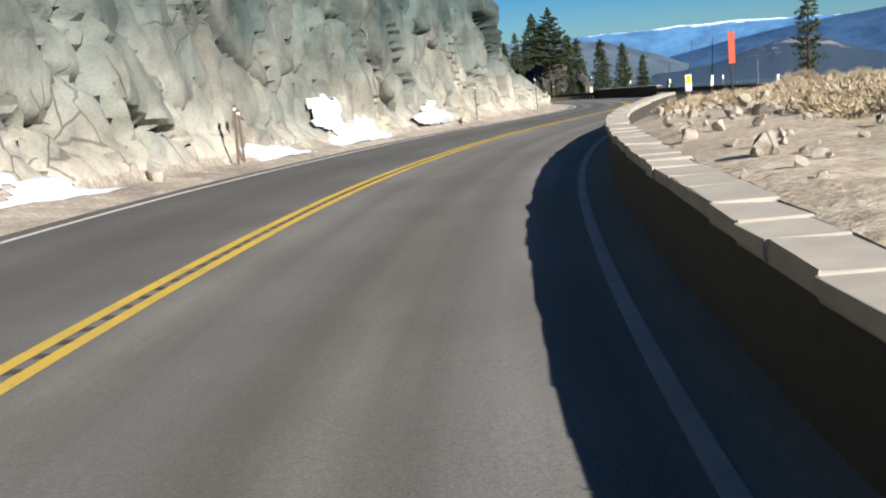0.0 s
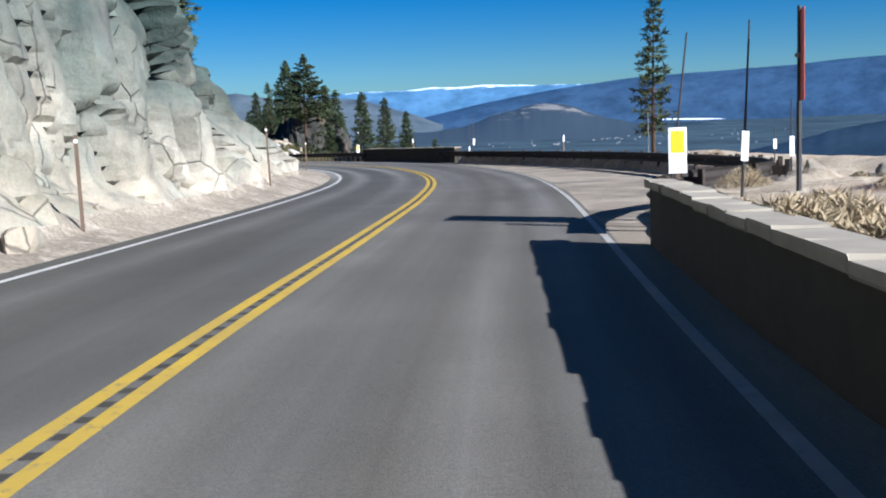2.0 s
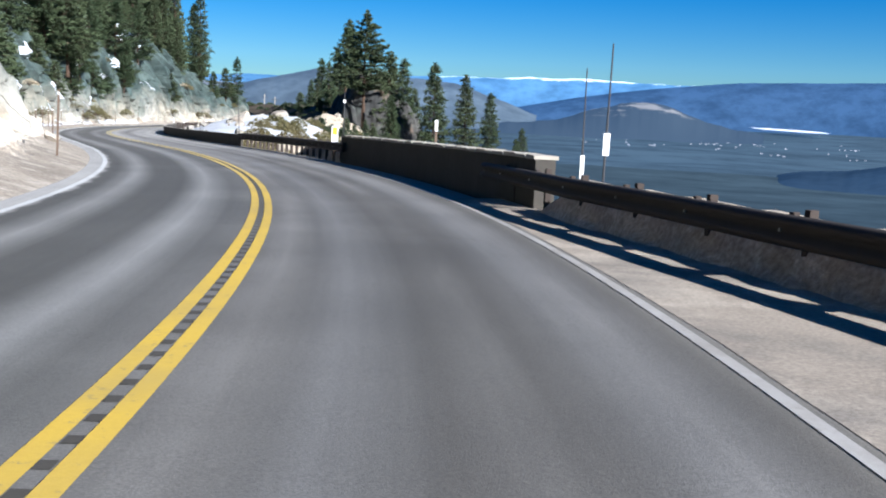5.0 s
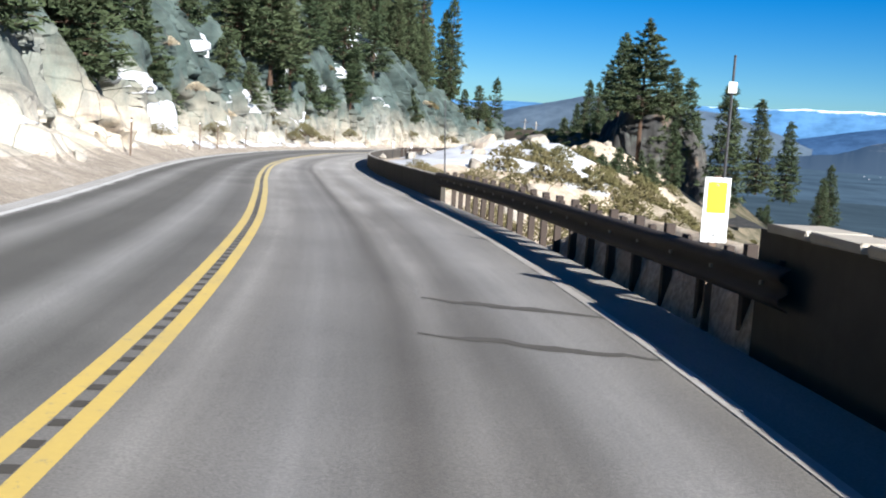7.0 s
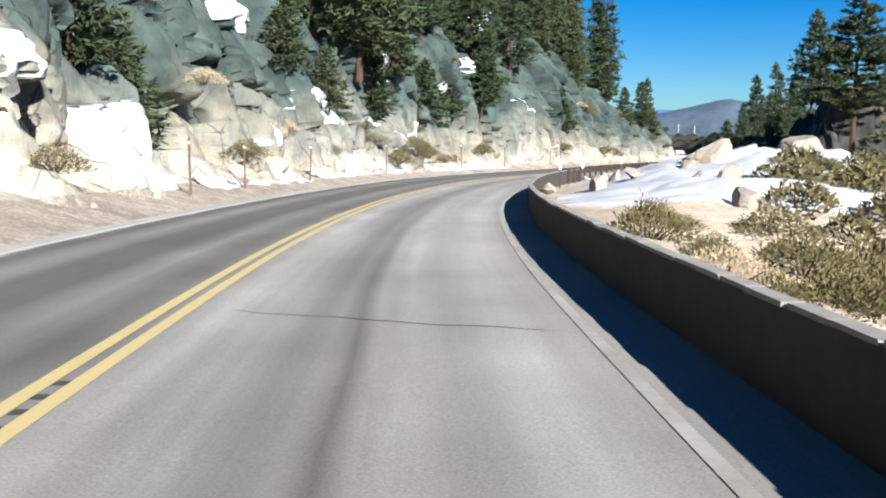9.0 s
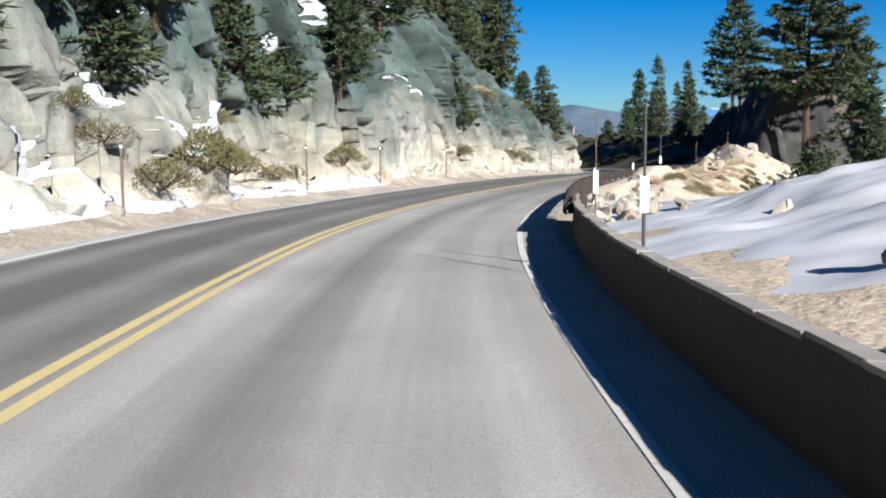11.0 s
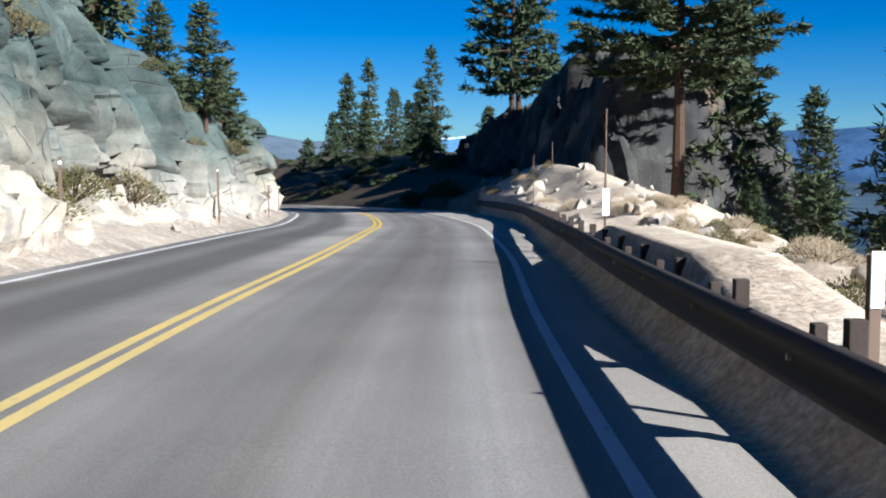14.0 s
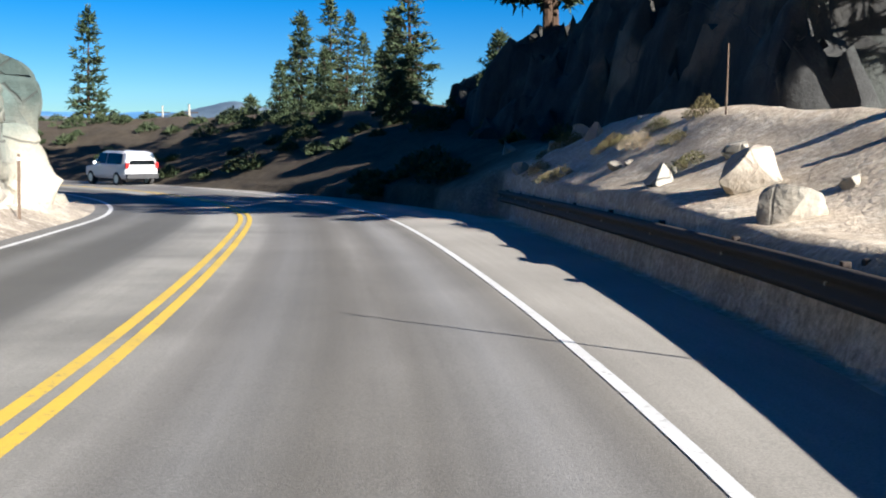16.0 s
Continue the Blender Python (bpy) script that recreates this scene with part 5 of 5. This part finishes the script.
for k in range(34):
    s, u = ry.uniform(206, 232), ry.uniform(5.6, 8.6)
    shrub(on_right(s, u) - np.array((0, 0, .12)), ry.uniform(.25, .5), ry, False, "low dark scrub behind the guard rail")
for k in range(12):
    s, u = ry.uniform(252, 262), ry.uniform(6.4, 8.8)
    shrub(on_right(s, u) - np.array((0, 0, .12)), ry.uniform(.3, .55), ry, ry.random() < .3, "low scrub on the sandy mound")
for k in range(44):
    s, w = rs.uniform(104, 258), rs.uniform(.12, .5)
    d, h = left_rock(np.array([s]), np.array([w]))
    shrub(at(s, -float(d[0]) + .1, float(h[0]) - .1), rs.uniform(.4, .95), rs, rs.random() < .08)

for s, w, size in ((184.5, .10, .9), (186.5, .13, 1.1), (188.0, .11, .8), (190.5, .15, 1.0), (194.0, .12, .7), (200.0, .14, .9), (226.5, .12, 1.0), (229.0, .14, .9), (234.0, .13, 1.1), (152.0, .12, .8), (166.0, .13, .9)):
    d, h = left_rock(np.array([s]), np.array([w]))
    shrub(at(s, -float(d[0]) + .35, float(h[0]) - .1), size, rs, False, "olive-green bush at the foot of the cut")


def spread(n, s0, s1, u0, u1, r0, r1):
    out = []
    for k in range(n):
        s, u = rs.uniform(s0, s1), rs.uniform(u0, u1)
        out.append((on_right(s, u) - np.array((0, 0, .15)), rs.uniform(r0, r1)))
    return out


brush(spread(280, 150, 250, 13, 36, .6, 1.4), "olive-green brush between rocks on the slope", 6, M_BUSH)
brush(spread(230, 104, 168, 11, 40, .7, 1.7), "olive-green manzanita brush covering the gully slope", 1, M_BUSH)
brush(spread(90, 206, 234, 9.3, 13, .35, .7), "olive-green brush along the brow of the slope", 8, M_BUSH, 520, .09)
brush(spread(80, 196, 240, 13, 34, .7, 1.6), "olive-green brush on the steep slope", 2, M_BUSH)
brush(spread(340, 266, 350, 5.2, 26, .35, 1.1), "dark brush on the bank past the bend", 3, M_NEEDLE)
brush(spread(300, 4, 44, 7.4, 13, .25, .55), "pale dry grass and sage on the sandy bank", 7, M_GRASS, 420, .13, .35)
brush(spread(110, 13, 27, 6.5, 9, .2, .45), "pale dry grass above the bare sandy bank", 14, M_GRASS, 420, .12, .35)
brush(spread(190, 26, 43, 5.0, 8.4, .22, .5), "pale dry grass close behind the low wall", 12, M_GRASS, 420, .13, .35)
brush(spread(120, 4, 46, 12, 26, .4, .8), "dry straw-coloured brush on the sandy shoulder", 4, M_GRASS, 260, .13, .4)


# ---- old snow ----
def snow(name, s0, s1, rows, place_on, label, seed, cover=0.0, thick=0.16):
    """A patch with a ragged edge that lies on the ground or on the rock."""
    s = np.arange(s0, s1, 0.22)
    S, Wv = np.meshgrid(s, rows, indexing="ij")
    e = np.minimum(np.minimum((S - s0), (s1 - S)) / 2.0, 1.0)
    f = (Wv - rows[0]) / (rows[-1] - rows[0])
    e = np.minimum(e, np.minimum(f, 1 - f) * 4)
    m = 0.75 * e - 0.35 - 0.35 * (f - 0.3) + 0.75 * fbm(S * 0.5, f * 3.0, 0, seed) + cover
    g = place_on(S, Wv, np.clip(m * 2.5, -0.3, 1))
    g[..., 2] += np.clip(m, -0.15, 1) * thick
    r, c = S.shape
    k = np.arange(r * c).reshape(r, c)
    ok = (m[:-1, :-1] > 0) | (m[1:, 1:] > 0) | (m[1:, :-1] > 0) | (m[:-1, 1:] > 0)
    q = np.stack([k[:-1, :-1], k[1:, :-1], k[1:, 1:], k[:-1, 1:]], -1)[ok]
    used, inv = np.unique(q, return_inverse=True)
    ob = new(name, solid(name, g.reshape(-1, 3)[used], inv.reshape(-1, 4), M_SNOW, True))
    return tagged(ob, label, "snow", "patches of old snow")


def _on_left(S, Wv, full):
    d, h = left_at(S, Wv)
    g = at(S, -d + 0.02 + 0.17 * full * np.clip((Wv - 0.03) / 0.04, 0.1, 1) + 0.10 * full * fbm(S * 0.8, Wv * 20, 0, 102), h + 0.02)
    return g


def _on_rock(S, Wv, full):
    d, h = left_rock(S, Wv)
    return at(S, -d + 0.04 + 0.12 * full, h)


def _on_right(S, U, full):
    return at(S, U, right_h(S, U) - 0.02)


snow("snow_patch", 23, 27.5, np.linspace(.03, .09, 24), _on_left, "bright old snow banked at the foot of the cliff", 91, .02, .2)
snow("snow_patch", 29.3, 35.8, np.linspace(.03, .165, 28), _on_left, "bright old snow banked at the foot of the cliff", 92, .04, .22)
snow("snow_patch", 38.8, 43.3, np.linspace(.06, .155, 20), _on_left, "bright old snow in a crack of the cliff", 93, .1, .3)
snow("snow_patch", 4, 18, np.linspace(.03, .12, 20), _on_left, "thin dirty snow below the cliff", 94, -.12, .25)
snow("snow_patch", 160, 205, np.linspace(.035, .1, 20), _on_left, "bright old snow along the foot of the cut", 95, -.2, .14)
snow("snow_patch", 167, 173, np.linspace(.42, .52, 40), _on_rock, "snow lying on a ledge of the cut", 96, -.08, .2)
snow("snow_patch", 124, 131, np.linspace(.12, .3, 34), _on_rock, "snow lying in a gully of the cut", 97, .1, .3)
snow("snow_patch", 210, 217, np.linspace(.6, .85, 40), _on_left, "snow between the trees above the cut", 98, .2, .3)
for k, (s0, s1, w0, w1) in enumerate(((185, 188.5, .36, .46), (202, 205.5, .42, .54), (150, 153.5, .24, .32), (176, 180, .22, .30), (190, 193.5, .20, .27), (196, 199, .34, .42), (112, 116, .36, .48), (209, 212, .3, .4))):
    snow("snow_patch", s0, s1, np.linspace(w0, w1, 24), _on_rock, "small patch of snow on a rock ledge", 110 + k, .02, .3)
for k, (s0, s1, w0, w1, c) in enumerate(((154.5, 161.5, .06, .25, .12), (174.5, 179.5, .28, .36, .0), (179, 183, .12, .2, .02), (186, 189.5, .14, .21, .02), (183.5, 186.5, .22, .29, .02), (189.5, 192.5, .19, .25, .02), (214, 222, .64, .77, .2), (168, 172, .16, .24, -.05))):
    snow("snow_patch", s0, s1, np.linspace(w0, w1, 40), _on_rock, "bright snow clinging to a gully of the cut", 130 + k, c, .15)
snow("snow_patch", 138, 160, np.linspace(.45, .6, 30), _on_rock, "snow lying on ledges of the cut", 99, -.1, .25)
snow("snow_patch", 159, 197, np.arange(4.95, 20, .25), _on_right, "wide patch of old snow among boulders", 100, .21, .22)

# ---- signs, snow poles, edge posts ----
def bmesh_part(name, parent, mat, make, label=""):
    bm = bmesh.new()
    make(bm)
    return part(name, (bm, mat), parent, label)


def object_marker(p, turn, base, label, k=1.0):
    """A white marker plate with a yellow rectangle on a steel post; base: how far the post reaches below the plate's middle."""
    t = thing("marker_sign", Matrix.Translation(Vector(p)) @ Matrix.Rotation(radians(turn), 4, "Z"), label, "road sign", "white and yellow marker signs")
    bmesh_part("post", t, M_POST, lambda b: (box(b, (-.03, .012, -base), (.03, .03, .30)), box(b, (-.03, .03, -base), (-.02, .06, .30)), box(b, (.02, .03, -base), (.03, .06, .30))))
    plate = bmesh_part("plate", t, M_SIGN_WHITE, lambda b: box(b, (-.13 * k, 0, -.325 * k), (.13 * k, .01, .325 * k), .004))
    bmesh_part("yellow_panel", plate, M_SIGN_YELLOW, lambda b: box(b, (-.095 * k, -.004, -.03 * k), (.095 * k, .002, .28 * k)), "plain yellow reflective rectangle")
    for z in (-.25 * k, .25 * k):
        bmesh_part("bolt", plate, M_STEEL, lambda b, z=z: tube(b, (0, .004, z), (0, -.008, z), .012, .012, 8))
    return t


object_marker((10.42, 42.95, 0.22), -15, 1.3, "white marker sign with a yellow panel at the wall's end")
object_marker(tuple(at(110.4, 4.47, .93)), 4, 1.4, "white marker sign with a yellow panel where wall and rail meet", 0.88)


def snow_pole(p, height, label, panel=None, mat=M_DARK_POLE, lean=0.0, r=.022, turn=0.0):
    """A tall thin pole; panel: (mat, middle height, height, width)."""
    t = thing("snow_pole", Matrix.Translation(Vector(p)) @ Matrix.Rotation(radians(turn), 4, "Z") @ Matrix.Rotation(radians(lean), 4, "Y"), label, "pole", "snow poles along the road")
    bmesh_part("pole", t, mat, lambda b: (tube(b, (0, 0, -.6), (0, 0, height * .55), r, r * .9, 8), tube(b, (0, 0, height * .55), (0, 0, height), r * .75, r * .6, 8)))
    if panel:
        pm, z, h, w = panel
        bmesh_part("panel", t, pm, lambda b: box(b, (-w / 2, -.03, z - h / 2), (w / 2, -.015, z + h / 2), .004))
        bmesh_part("clamp", t, M_STEEL, lambda b: tube(b, (0, 0, z - .03), (0, 0, z + .03), r * 1.5, r * 1.5, 8))
    return t


snow_pole(tuple(at(45.2, 6.3, 0.1)), 2.95, "tall dark pole carrying a broad orange-red board", (M_SIGN_RED, 2.27, 1.25, 1.12), r=.04, turn=62)
snow_pole((11.24, 42.65, -0.75), 2.75, "tall thin dark snow pole with a white plate", (M_SIGN_WHITE, 1.0, .42, .11), lean=3.0)
snow_pole((10.34, 43.15, -0.9), 2.8, "tall thin dark snow pole beside the marker sign", (M_SIGN_WHITE, 1.2, .5, .07), lean=7.0)
snow_pole((21.26, 58.4, -1.4), 1.5, "short snow pole with a white plate behind the turnout rail", (M_SIGN_WHITE, .95, .3, .11))
snow_pole((16.05, 49.1, -1.1), 2.0, "tall thin dark snow pole with a white plate", (M_SIGN_WHITE, 1.0, .42, .11))
snow_pole(tuple(at(67.5, 7.9, 0.0)), 2.1, "thin pale snow pole behind the turnout rail", None, M_STEEL)
snow_pole(tuple(at(89.6, 5.46, 0)), 2.78, "tall thin dark snow pole with a white plate", (M_SIGN_WHITE, 1.17, .36, .11), lean=1.0)
snow_pole(tuple(at(94, 6.6, -.5)), 3.15, "tall thin snow pole with a white plate", (M_SIGN_WHITE, 1.13, .48, .09))
snow_pole(tuple(at(112.6, 5.4, -.4)), 2.9, "tall thin dark snow pole behind the guard rail", (M_SIGN_WHITE, 2.55, .12, .09))
snow_pole(tuple(at(129.7, 4.72, -.2)), 2.65, "tall thin dark snow pole behind the wall", None, lean=-3.0)
snow_pole(tuple(at(173.0, 4.75, 0)), 2.0, "thin snow pole with a white plate behind the wall", (M_SIGN_WHITE, .95, .42, .1))
snow_pole(tuple(at(182.8, 4.95, 0)), 2.3, "thin snow pole with a white plate behind the rail", (M_SIGN_WHITE, .88, .46, .10), M_POST, r=.016)
snow_pole(tuple(at(223.6, 4.85, 0)), 2.5, "tall thin pole with a pale plate behind the guard rail", (M_SIGN_WHITE, 1.05, .42, .11), M_POST)
snow_pole(tuple(at(245.2, 5.6, .2)), 2.3, "tall thin rusted pole behind the guard rail", None, M_POST)
snow_pole(tuple(at(253.5, 8.6, 1.9)), 1.6, "thin post standing on the sandy mound", None, M_POST)


def edge_marker(p, height, label, plate_h=.28, plate_w=.08):
    t = thing("delineator", Matrix.Translation(Vector(p)), label, "marker post", "white-topped marker posts")
    bmesh_part("post", t, M_POST, lambda b: box(b, (-.035, -.02, -.6), (.035, .02, height), .004))
    bmesh_part("plate", t, M_SIGN_WHITE, lambda b: box(b, (-plate_w / 2, -.035, height - plate_h), (plate_w / 2, -.022, height + .02), .004))
    return t


for s, u, h in ((78.7, 7.2, 1.35), (101.0, 5.2, 1.5), (198.2, 4.75, 1.0), (212.5, 4.85, 1.0)):
    edge_marker(tuple(at(s, u, 0)), h, "marker post with a white reflective top behind the rail")


def left_post(s, u, height, lean):
    t = thing("edge_post", Matrix.Translation(Vector(at(s, u, 0))) @ Matrix.Rotation(radians(lean), 4, "Y"), "thin weathered steel edge post at the foot of the cut", "post", "edge posts below the cut")
    bmesh_part("post", t, M_POST, lambda b: (box(b, (-.03, -.004, -.5), (.03, .004, height)), box(b, (-.03, .004, -.5), (-.022, .022, height)), box(b, (.022, .004, -.5), (.03, .022, height))))
    bmesh_part("reflector", t, M_SIGN_WHITE, lambda b: tube(b, (0, -.004, height - .1), (0, -.016, height - .1), .035, .035, 10))
    return t


for s, u, h, l in ((22.5, -4.6, 1.5, 2), (23.2, -4.75, 1.4, -1), (46.2, -4.6, 1.7, 0), (60.2, -4.6, 2.0, -1), (84, -4.7, 1.6, 1), (104, -4.7, 2.0, 2), (122.5, -4.8, 1.6, 0), (141, -4.8, 1.6, 1), (158, -4.7, 1.7, -1), (163.5, -4.7, 1.6, 0), (170.5, -4.6, 1.6, 2), (182, -4.6, 1.7, 0), (195, -4.6, 1.8, -1), (204, -4.6, 1.8, 0), (213, -4.6, 1.7, 1), (226, -4.6, 1.8, 0), (239.3, -4.5, 1.9, -1), (250, -4.4, 1.6, 0), (257, -4.4, 1.5, 1)):
    left_post(s, u, h, l)

# far poles past the bend
for x, y, h in ((13.5, 345, 9.0), (10.5, 372, 9.5)):
    t = thing("utility_pole", Matrix.Translation((x, y, -9.5)), "pale utility pole with a crossarm beyond the bend", "utility pole", "utility poles")
    bmesh_part("pole", t, M_COPING, lambda b, h=h: tube(b, (0, 0, -1), (0, 0, h), .14, .1, 8))
    bmesh_part("crossarm", t, M_TIMBER, lambda b, h=h: box(b, (-.9, -.06, h - .9), (.9, .06, h - .78)))


# ---- the white car past the bend ----
def rubber(n):
    n.color(n.mix(n.noise(30, 3), (0.025, 0.025, 0.026), (0.05, 0.048, 0.045)))


def glass(n):
    n.color((0.015, 0.018, 0.02))


M_CAR = material("white_car_paint", plain((0.640, 0.640, 0.632), 0.04, 1.5), 0.25, spec=0.5)
M_GLASS = material("dark_car_glass", glass, 0.06, spec=0.6)
M_RUBBER = material("tyre_rubber", rubber, 0.85)
M_TRIM = material("dark_plastic", plain((0.035, 0.035, 0.037), 0.2, 5.0), 0.6)
M_TAIL = material("red_tail_lamp", plain((0.45, 0.02, 0.02), 0.1, 5.0), 0.2)
M_RIM = material("alloy_rim", plain((0.45, 0.45, 0.46), 0.1, 5.0), 0.3, 0.8)


def car(m):
    t = thing("car", m, "white sport utility car driving off round the bend", "car")

    def hull(b):
        # cross sections from tail to nose: y, half width, sill, belt, roof half width, roof
        secs = [(-2.35, .86, .42, 1.02, .70, 1.58), (-2.2, .92, .38, 1.05, .74, 1.72), (-1.6, .95, .36, 1.06, .76, 1.79), (0.2, .95, .36, 1.04, .76, 1.80), (0.75, .95, .36, 1.03, .72, 1.70), (1.35, .94, .36, 1.02, .82, 1.08), (2.1, .90, .38, .95, .74, .99), (2.38, .80, .44, .80, .66, .84)]
        rings = []
        for y, hw, z0, zb, rw, zr in secs:
            pts = [(-hw * .92, z0), (-hw, z0 + .15), (-hw, zb), (-rw, zr - .06), (-rw * .86, zr), (rw * .86, zr), (rw, zr - .06), (hw, zb), (hw, z0 + .15), (hw * .92, z0)]
            rings.append([b.verts.new((x, y, z)) for x, z in pts])
        for a, c in zip(rings, rings[1:]):
            for i in range(10):
                b.faces.new((a[i], a[(i + 1) % 10], c[(i + 1) % 10], c[i]))
        b.faces.new(rings[0])
        b.faces.new(list(reversed(rings[-1])))
        bmesh.ops.recalc_face_normals(b, faces=b.faces)
        bmesh.ops.bevel(b, geom=[e for e in b.edges if e.calc_face_angle(0) > .35], offset=.03, segments=2, affect="EDGES")

    body = bmesh_part("body", t, M_CAR, hull)

    def quad(*pts):
        def make(b):
            f = b.faces.new([b.verts.new(p) for p in pts])
            bmesh.ops.solidify(b, geom=[f], thickness=.012)
        return make

    bmesh_part("rear_window", body, M_GLASS, quad((-.72, -2.375, 1.10), (.72, -2.375, 1.10), (.64, -2.33, 1.52), (-.64, -2.33, 1.52)))
    for sx in (-1, 1):
        bmesh_part("side_window", body, M_GLASS, quad((sx * .955, -2.0, 1.12), (sx * .955, -.35, 1.12), (sx * .80, -.35, 1.68), (sx * .80, -1.9, 1.66)))
        bmesh_part("side_window", body, M_GLASS, quad((sx * .955, -.25, 1.12), (sx * .955, .95, 1.12), (sx * .80, .5, 1.68), (sx * .80, -.25, 1.68)))
        bmesh_part("tail_lamp", t, M_TAIL, lambda b, sx=sx: box(b, (sx * .82 - .09, -2.40, .92), (sx * .82 + .09, -2.25, 1.22), .02))
        bmesh_part("mirror", t, M_CAR, lambda b, sx=sx: box(b, (sx * 1.06 - .09, .75, 1.08), (sx * 1.06 + .09, .88, 1.24), .03))
    bmesh_part("bumper", t, M_TRIM, lambda b: box(b, (-.88, -2.46, .38), (.88, -2.28, .66), .04))
    bmesh_part("number_plate", t, M_SIGN_WHITE, lambda b: box(b, (-.16, -2.41, .80), (.16, -2.385, .95), .004))
    bmesh_part("roof_rail", t, M_TRIM, lambda b: (box(b, (-.68, -1.8, 1.80), (-.63, .1, 1.85), .01), box(b, (.63, -1.8, 1.80), (.68, .1, 1.85), .01)))
    for x in (-.86, .86):
        for y in (-1.42, 1.48):
            w = bmesh_part("wheel", t, M_RUBBER, lambda b, x=x, y=y: tube(b, (x - .11, y, .36), (x + .11, y, .36), .36, .36, 24))
            bmesh_part("rim", w, M_RIM, lambda b, x=x, y=y: tube(b, (x - .118, y, .36), (x + .118, y, .36), .22, .22, 16))
    return t


car(Matrix.Translation((9.5, 293.6, -6.19)) @ Matrix.Rotation(radians(30), 4, "Z"))
